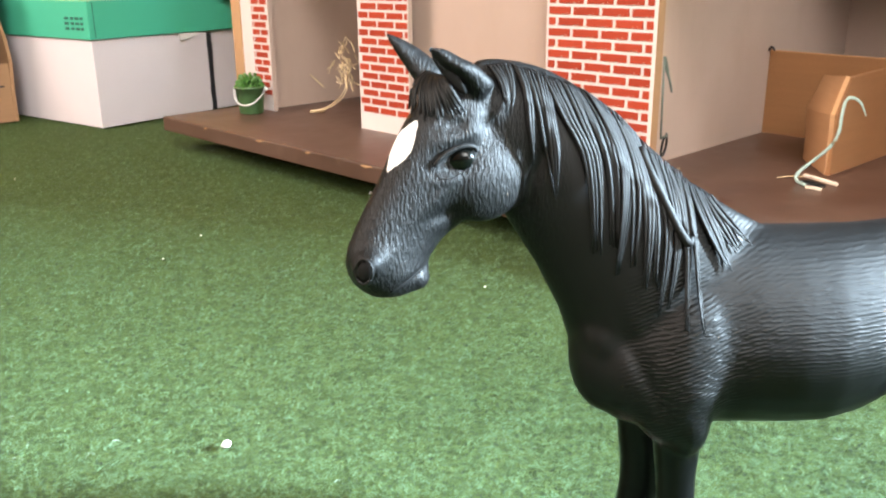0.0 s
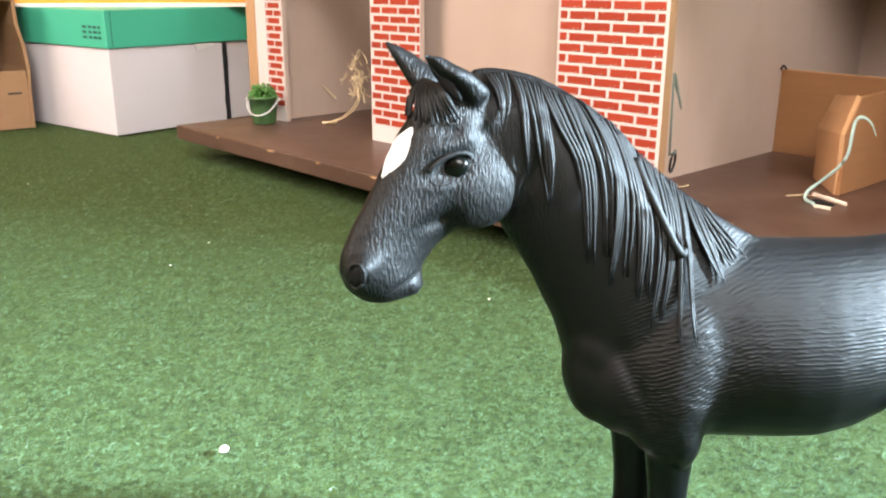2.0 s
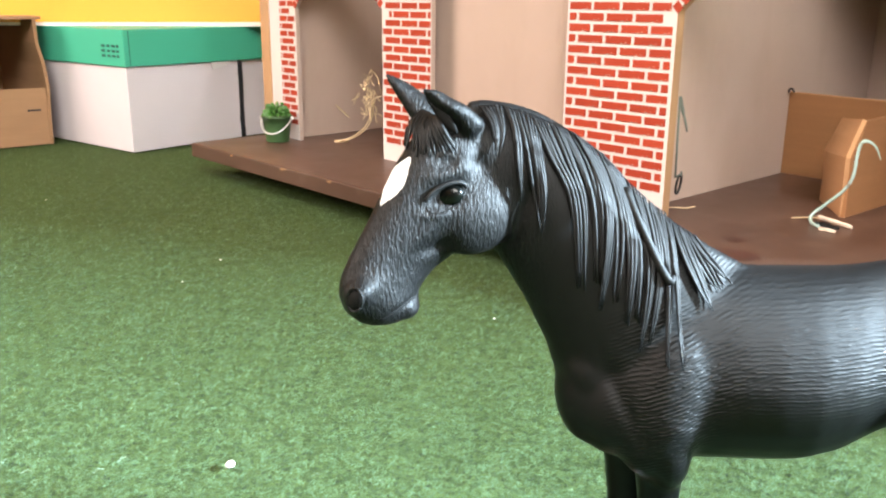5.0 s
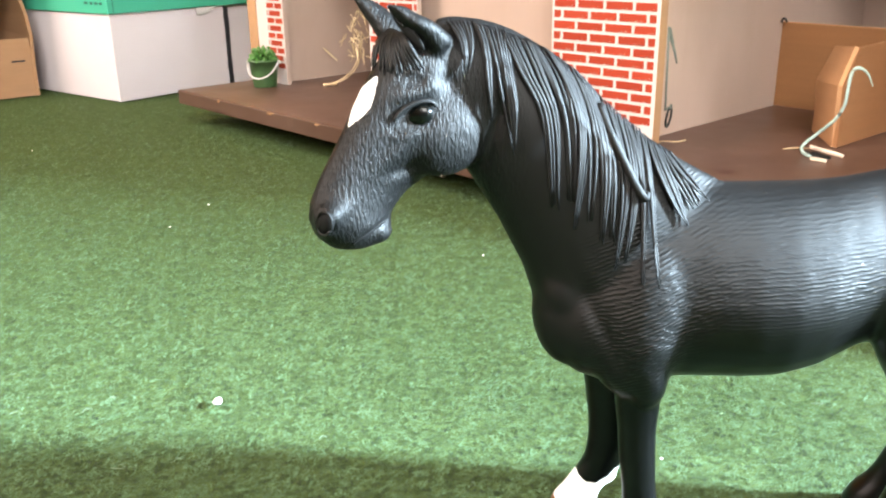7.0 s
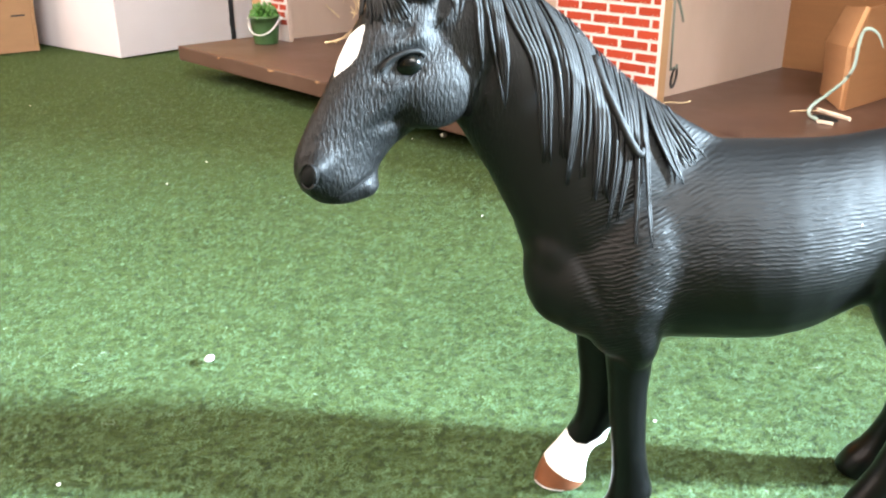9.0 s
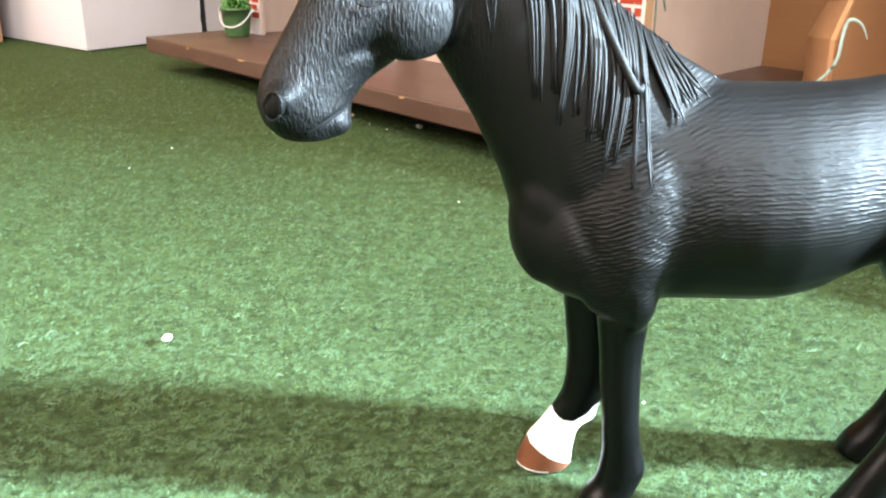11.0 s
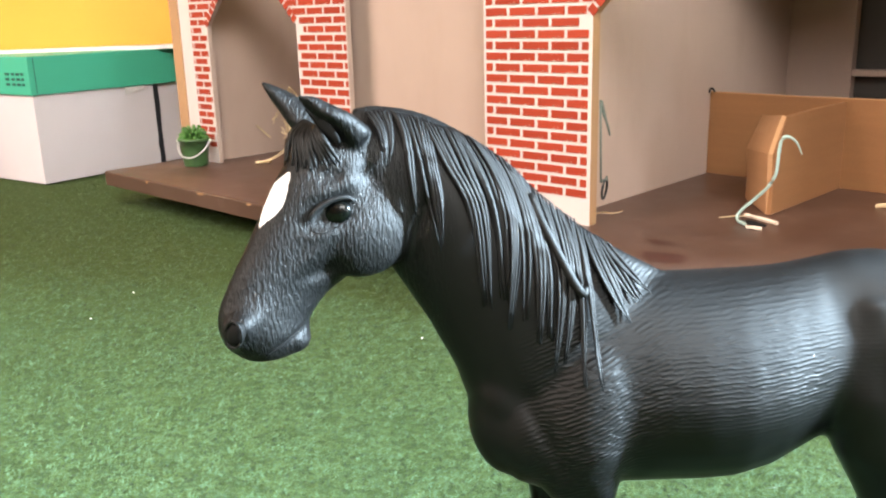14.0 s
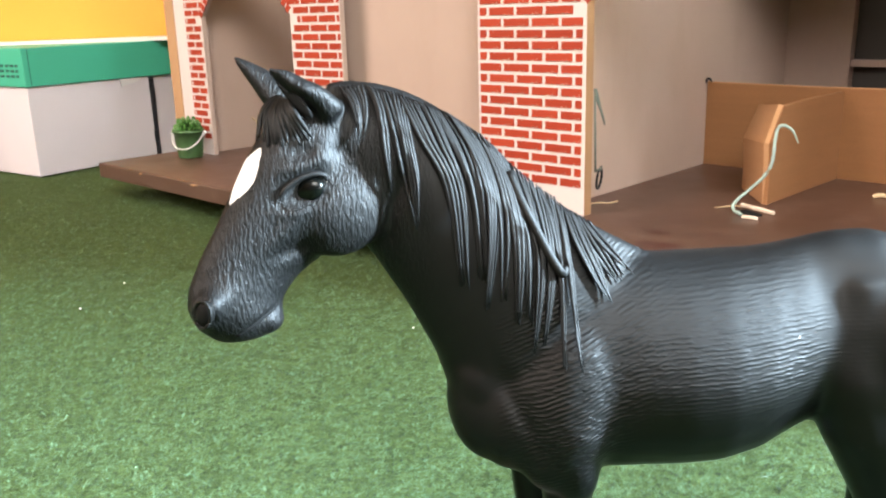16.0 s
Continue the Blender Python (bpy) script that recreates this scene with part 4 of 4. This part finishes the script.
    part("tape", tube(curve_points([(0.0011, 0.0069, 0.0905), (0.0014, 0.0098, 0.0830), (0.0014, 0.0130, 0.0775), (0.0014, 0.0156, 0.0715)], 4), [0.0010, 0.0011, 0.0012, 0.0012, 0.0012, 0.0011, 0.0010, 0.0010, 0.0009, 0.0008, 0.0007, 0.0006, 0.0005], 6, None, 0.5), M["cord"], latch, "faded green cord end", True)
    part("knot", tube(curve_points([(0.0012, 0.0090, 0.0480), (0.0022, 0.0108, 0.0492), (0.0018, 0.0128, 0.0484), (0.0010, 0.0140, 0.0500)], 4), 0.0006, 6), M["cord"], latch, "frayed green knot", True)
    hook = tube(curve_points([(-0.0205, 0.1700, 0.0802), (-0.0198, 0.1695, 0.0825), (-0.0182, 0.1700, 0.0828), (-0.0172, 0.1710, 0.0806)], 4), 0.0007, 6)
    on_stable("wire_hook", hook, M["iron"], "small dark hook over the cardboard's corner", "hook", True)
    # hay in the doorway
    hay = bmesh.new()
    for i in range(34):
        x, y = -0.279 + rnd.gauss(0, 0.0065), 0.020 + rnd.gauss(0, 0.003)
        z = 0.056 + rnd.uniform(0, 0.030)
        a, l = rnd.uniform(0, 6.28), rnd.uniform(0.006, 0.014)
        pts = curve_points([(x, y, z), (x + l * 0.5 * math.cos(a), y + l * 0.2, z - l * rnd.uniform(0.2, 0.7)), (x + l * math.cos(a + 0.9), y + l * 0.3 * math.sin(a), z - l * rnd.uniform(0.3, 1.2))], 4)
        tube(pts, rnd.uniform(0.0002, 0.00042), 5, hay)
    for x, y in ((-0.276, 0.020), (-0.281, 0.022)):
        tube(curve_points([(-0.316, 0.014, ZP + 0.001), (x - 0.018, y - 0.002, ZP + 0.008), (x - 0.002, y, ZP + 0.022), (x + 0.003, y, ZP + 0.045)], 5), 0.0004, 5, hay)
    on_stable("hay_tuft", hay, M["straw"], "loose tuft of dry straw in the doorway", "hay")
    on_stable("straw_stalk", tube([(-0.3575, 0.0440, 0.0500), (-0.3500, 0.0520, 0.0395)], 0.0006, 5), M["straw"], "thin straw stalk against the wall", "straw")
    on_stable("straw_end", tube(curve_points([(-0.318, 0.014, 0.0270), (-0.311, 0.020, 0.0272), (-0.316, 0.026, 0.0268)], 4), 0.0012, 5), M["straw"], "bent straw end on the board", "straw")


stable_contents()


def bucket():
    b = empty("toy_bucket", STABLE @ pose(-0.3547, -0.0165, ZP), "small green plastic bucket with a white handle", "bucket")
    bm = bmesh.new()
    ring_loft(bm, [((0, 0, z), (0, r, 0), (r, 0, 0)) for z, r in ((0.0001, 0.0090), (0.001, 0.0094), (0.010, 0.0104), (0.0195, 0.0114), (0.0195, 0.0122), (0.0215, 0.0124), (0.0215, 0.0108), (0.018, 0.0104))], 28)
    part("body", bm, M["bucket"], b, "", True)
    pts = [(0.0122 * math.cos(t), -0.0145 * math.sin(t), 0.0195 - 0.0115 * math.sin(t)) for t in (math.pi * k / 16 for k in range(17))]
    turn = Matrix.Rotation(radians(38), 3, "Z")
    part("handle", tube([turn @ Vector(p) for p in pts], 0.00055, 8), M["wire"], b, "white wire handle", True)
    for s in (-1, 1):
        e = bmesh.new()
        bmesh.ops.create_icosphere(e, subdivisions=2, radius=0.0017, matrix=Matrix.Translation(turn @ Vector((s * 0.0126, 0, 0.0192))))
        part("handle_boss", e, M["wire"], b, "white plastic boss", True)
    plant = empty("toy_plant", STABLE @ pose(-0.3547, -0.0165, ZP + 0.0185), "bushy bright green plastic plant in the bucket", "plant")
    rnd = random.Random(3)
    core = bmesh.new()
    bmesh.ops.create_icosphere(core, subdivisions=2, radius=0.0098, matrix=Matrix.Diagonal((1, 1, 0.6, 1)))
    part("leaf_core", core, M["leaf"], plant, "", True)
    for i in range(34):
        a, u = i * 2.399, (i + 0.5) / 34
        zz = 1 - u * 0.95
        r = math.sqrt(max(0, 1 - zz * zz))
        d = Vector((r * math.cos(a), r * math.sin(a), zz * 1.15))
        leaf = bmesh.new()
        base = d * 0.0055
        tip = d * (0.0118 + rnd.uniform(-0.001, 0.0016))
        mid = (base + tip) / 2 + Vector((0, 0, 0.0008))
        tube([base, mid, (mid + tip) / 2, tip], [0.0011, 0.0027, 0.0022, 0.0005], 8, leaf, 0.45)
        part("leaf", leaf, M["leaf"], plant, "", True)


bucket()


# ---- boxes behind ----
def shoe_box():
    m = pose(-0.3030, 0.7649, 0, 0, 0, 54.0)
    b = empty("shoe_box", m, "white cardboard shoe box with a green lid", "box")
    L, Wd, zb = 0.2955, 0.1625, 0.0771
    part("body_front", box(0.0, 0.1246, 0.0, Wd, 0.0003, zb + 0.010, 0.0008), M["white_box"], b, "white cardboard side")
    part("body_rear", box(0.1292, L, 0.0012, Wd, 0.0003, zb + 0.010, 0.0008), M["white_box"], b, "white cardboard side")
    bm = bmesh.new()
    rnd = random.Random(2)
    edge = [(0.1243 + (rnd.uniform(-0.0008, 0.0012) if 0 < k < 14 else 0), 0.0006 + 0.0750 * k / 14) for k in range(15)]
    other = [(0.1295 + (rnd.uniform(-0.0004, 0.0004) if 0 < k < 14 else 0), 0.0006 + 0.0750 * k / 14) for k in range(14, -1, -1)]
    prism(edge + other, -0.0006, 0.0010, bm)
    part("torn_slot", bm, M["dark"], b, "dark torn slot")
    lid = part("lid", box(-0.0022, L + 0.002, -0.0024, Wd + 0.002, zb, 0.1097, 0.0009), M["green_lid"], b, "green cardboard lid")
    # maker's mark as plain bars on the lid's short side
    for s0, s1 in ((0.0232, 0.0290), (0.0152, 0.0196), (0.0072, 0.0126), (0.0010, 0.0050)):
        for z0 in (0.0850, 0.0894, 0.0938):
            part("mark_bar", box(-0.0026, -0.0020, 0.004 + s0, 0.004 + s1, z0, z0 + 0.0022), M["print"], lid, "dark green printed bar")
    part("lid_seam", box(0.0030, 0.0036, -0.0026, -0.0020, zb + 0.001, 0.1085), M["print"], lid, "dark lid seam")
    part("paper_tag", prism([(0.0925, 0.0698), (0.110, 0.0733), (0.114, 0.0770), (0.091, 0.0770)], -0.0016, -0.0009), M["patch"], b, "torn white paper tag")


shoe_box()


def yellow_box():
    b = empty("yellow_box", pose(-0.2205, 0.8700, 0.1099, 0, 0, 10), "large yellow cardboard box with an ivory border", "box")
    face = prism([(-0.42, 0.0), (0.024, 0.0), (0.004, 0.20), (-0.42, 0.20)], 0.0, 0.10)
    part("body", face, M["ivory"], b, "ivory cardboard body")
    part("yellow_face", prism([(-0.415, 0.0022), (0.0168, 0.0042), (-0.002, 0.195), (-0.415, 0.195)], -0.0006, -0.0001), M["yellow"], b, "plain yellow printed face")


yellow_box()


def cardboard_box():
    m = pose(-0.3985, 0.8095, 0, 0, 0, 222)
    b = empty("cardboard_box", m, "open brown cardboard box with a dark inside", "box")
    L, D, h, th = 0.20, 0.16, 0.1165, 0.003
    # local x runs along its open front, local y points out towards the room
    bm = bmesh.new()
    prism([(0.0, 0.0003), (L, 0.0003), (L, 0.0560), (0.002, 0.0535)], -th, 0.0, bm)
    part("front_flap", bm, M["card_pale"], b, "cut front of the cardboard box")
    part("back", box(0, L, -D, -D + th, 0.0003, h), M["card_pale"], b)
    part("top", box(-0.001, L, -D, 0.002, h, h + th, 0.0008), M["card_pale"], b)
    part("bottom", box(th, L - th, -D + th, -th, 0.0003, 0.0003 + th), M["card_pale"], b)
    part("far_side", box(L - th, L, -D + th, -th - 0.0002, 0.0003 + th, h), M["card_pale"], b)
    side = bmesh.new()
    rows = [(0.0, 0.0003), (-0.0005, 0.03), (-0.0022, 0.055), (-0.0005, 0.075), (0.0035, 0.095), (0.0038, 0.1165)]
    a = [side.verts.new((x, 0.001, z)) for x, z in rows]
    c = [side.verts.new((x, -D + th, z)) for x, z in rows]
    a2 = [side.verts.new((x + th, 0.001, z)) for x, z in rows]
    c2 = [side.verts.new((x + th, -D + th, z)) for x, z in rows]
    for i in range(len(rows) - 1):
        side.faces.new((a[i], a[i + 1], c[i + 1], c[i]))
        side.faces.new((a2[i], c2[i], c2[i + 1], a2[i + 1]))
        side.faces.new((a[i], a2[i], a2[i + 1], a[i + 1]))
    side.faces.new((a[-1], a2[-1], c2[-1], c[-1]))
    bmesh.ops.recalc_face_normals(side, faces=side.faces[:])
    part("near_side", side, M["card_pale"], b, "bowed cardboard side")
    part("tape_slit", box(0.008, 0.020, 0.0001, 0.0006, 0.0325, 0.0340), M["dark"], b, "dark slit")


cardboard_box()


# ---- turf ----
def turf():
    rng = np.random.default_rng(4)
    count = 600000
    # nearer ground is denser
    t = rng.random(count * 2)
    y = 0.06 / (1 - t * (1 - 0.06 / 1.0))
    y = 0.04 + y * 0.96
    x = (rng.random(count * 2) - 0.5) * (0.20 + 1.25 * y) + 0.02
    keep = (x > -0.62) & (x < 0.62)
    x, y = x[keep][:count], y[keep][:count]
    n = len(x)
    far = np.clip(y / 0.25, 0.7, 2.4)
    h = rng.uniform(0.0003, 0.0008, n) * np.clip(far, 0.7, 1.6)
    w = rng.uniform(0.00006, 0.00014, n) * far
    a = rng.uniform(0, 2 * np.pi, n)
    lean = rng.uniform(0.0008, 0.0028, n) * np.clip(far, 0.7, 1.8)
    ld = rng.normal(0.6, 1.1, n)                                  # the nap leans one way
    dx, dy = np.cos(a) * w, np.sin(a) * w
    lx, ly = np.cos(ld) * lean, np.sin(ld) * lean
    co = np.zeros((n, 5, 3), np.float32)
    co[:, 0] = np.stack([x - dx, y - dy, np.full(n, -0.0008)], 1)
    co[:, 1] = np.stack([x + dx, y + dy, np.full(n, -0.0008)], 1)
    co[:, 2] = np.stack([x - dx * 0.8 + lx * 0.35, y - dy * 0.8 + ly * 0.35, h * 0.6 - 0.0008], 1)
    co[:, 3] = np.stack([x + dx * 0.8 + lx * 0.35, y + dy * 0.8 + ly * 0.35, h * 0.6 - 0.0008], 1)
    co[:, 4] = np.stack([x + lx, y + ly, h - 0.0008], 1)
    base = np.arange(n)[:, None] * 5
    tri = (base + np.array([[0, 1, 3, 0, 3, 2, 2, 3, 4]])).reshape(-1).astype(np.int32)
    me = bpy.data.meshes.new("turf_fibres")
    me.vertices.add(n * 5)
    me.vertices.foreach_set("co", co.reshape(-1))
    me.loops.add(len(tri))
    me.loops.foreach_set("vertex_index", tri)
    me.polygons.add(n * 3)
    me.polygons.foreach_set("loop_start", np.arange(0, n * 9, 3, dtype=np.int32))
    me.update(calc_edges=True)
    me.materials.append(M["turf"])
    stray = bmesh.new()
    rnd = random.Random(17)
    for _ in range(220):
        yy = 0.12 + 0.62 * rnd.random() ** 1.6
        xx = rnd.uniform(-0.5, 0.5) * (0.2 + 1.2 * yy)
        aa, ll = rnd.uniform(0, 6.28), rnd.uniform(0.0015, 0.004)
        r = rnd.uniform(0.00004, 0.00007) * max(1.0, yy / 0.3)
        tube([(xx, yy, 0.0004), (xx + ll * 0.5 * math.cos(aa), yy + ll * 0.5 * math.sin(aa), 0.0011), (xx + ll * math.cos(aa + 0.5), yy + ll * math.sin(aa + 0.5), 0.0007)], r, 3, stray)
    tagged(obj("stray_fibres", stray, M["stray"]), "pale stray fibres lying on the artificial turf", "artificial turf", kind="stuff")
    tagged(new("turf_fibres", me), "short crimped green fibres of the artificial turf", "artificial turf", kind="stuff")


turf()


# ---- crumbs on the turf ----
def crumbs():
    rnd = random.Random(8)
    spots = ((-0.0652, 0.2258, 1.7), (-0.0038, 0.4935, 2.2), (-0.0839, 0.1643, 0.9), (0.0182, 0.3562, 0.9), (0.0639, 0.1960, 0.7), (-0.0451, 0.5221, 1.4), (-0.1287, 0.4369, 1.0), (-0.1371, 0.3987, 0.8),
             (-0.0330, 0.500, 0.9), (-0.022, 0.4870, 0.8), (-0.2900, 0.5700, 0.8))
    for x, y, r in spots:
        r = r if r > 1.2 else r * 0.65
        bm = bmesh.new()
        bmesh.ops.create_icosphere(bm, subdivisions=2, radius=1.0, matrix=Matrix.Diagonal((r * MM, r * MM * 0.8, r * MM * 0.6, 1)))
        for v in bm.verts:
            v.co *= 1 + 0.35 * noise.noise(v.co * 900 + Vector((x * 99, y * 77, 0)))
        ob = obj("crumb", bm, M["crumb"], True)
        ob.location = (x, y, 0.0011 + 0.3 * r * MM)
        ob.rotation_euler = (0, 0, rnd.uniform(0, 6))
        tagged(ob, "tiny white crumb lying on the turf", "crumb", "crumbs on the turf")


crumbs()
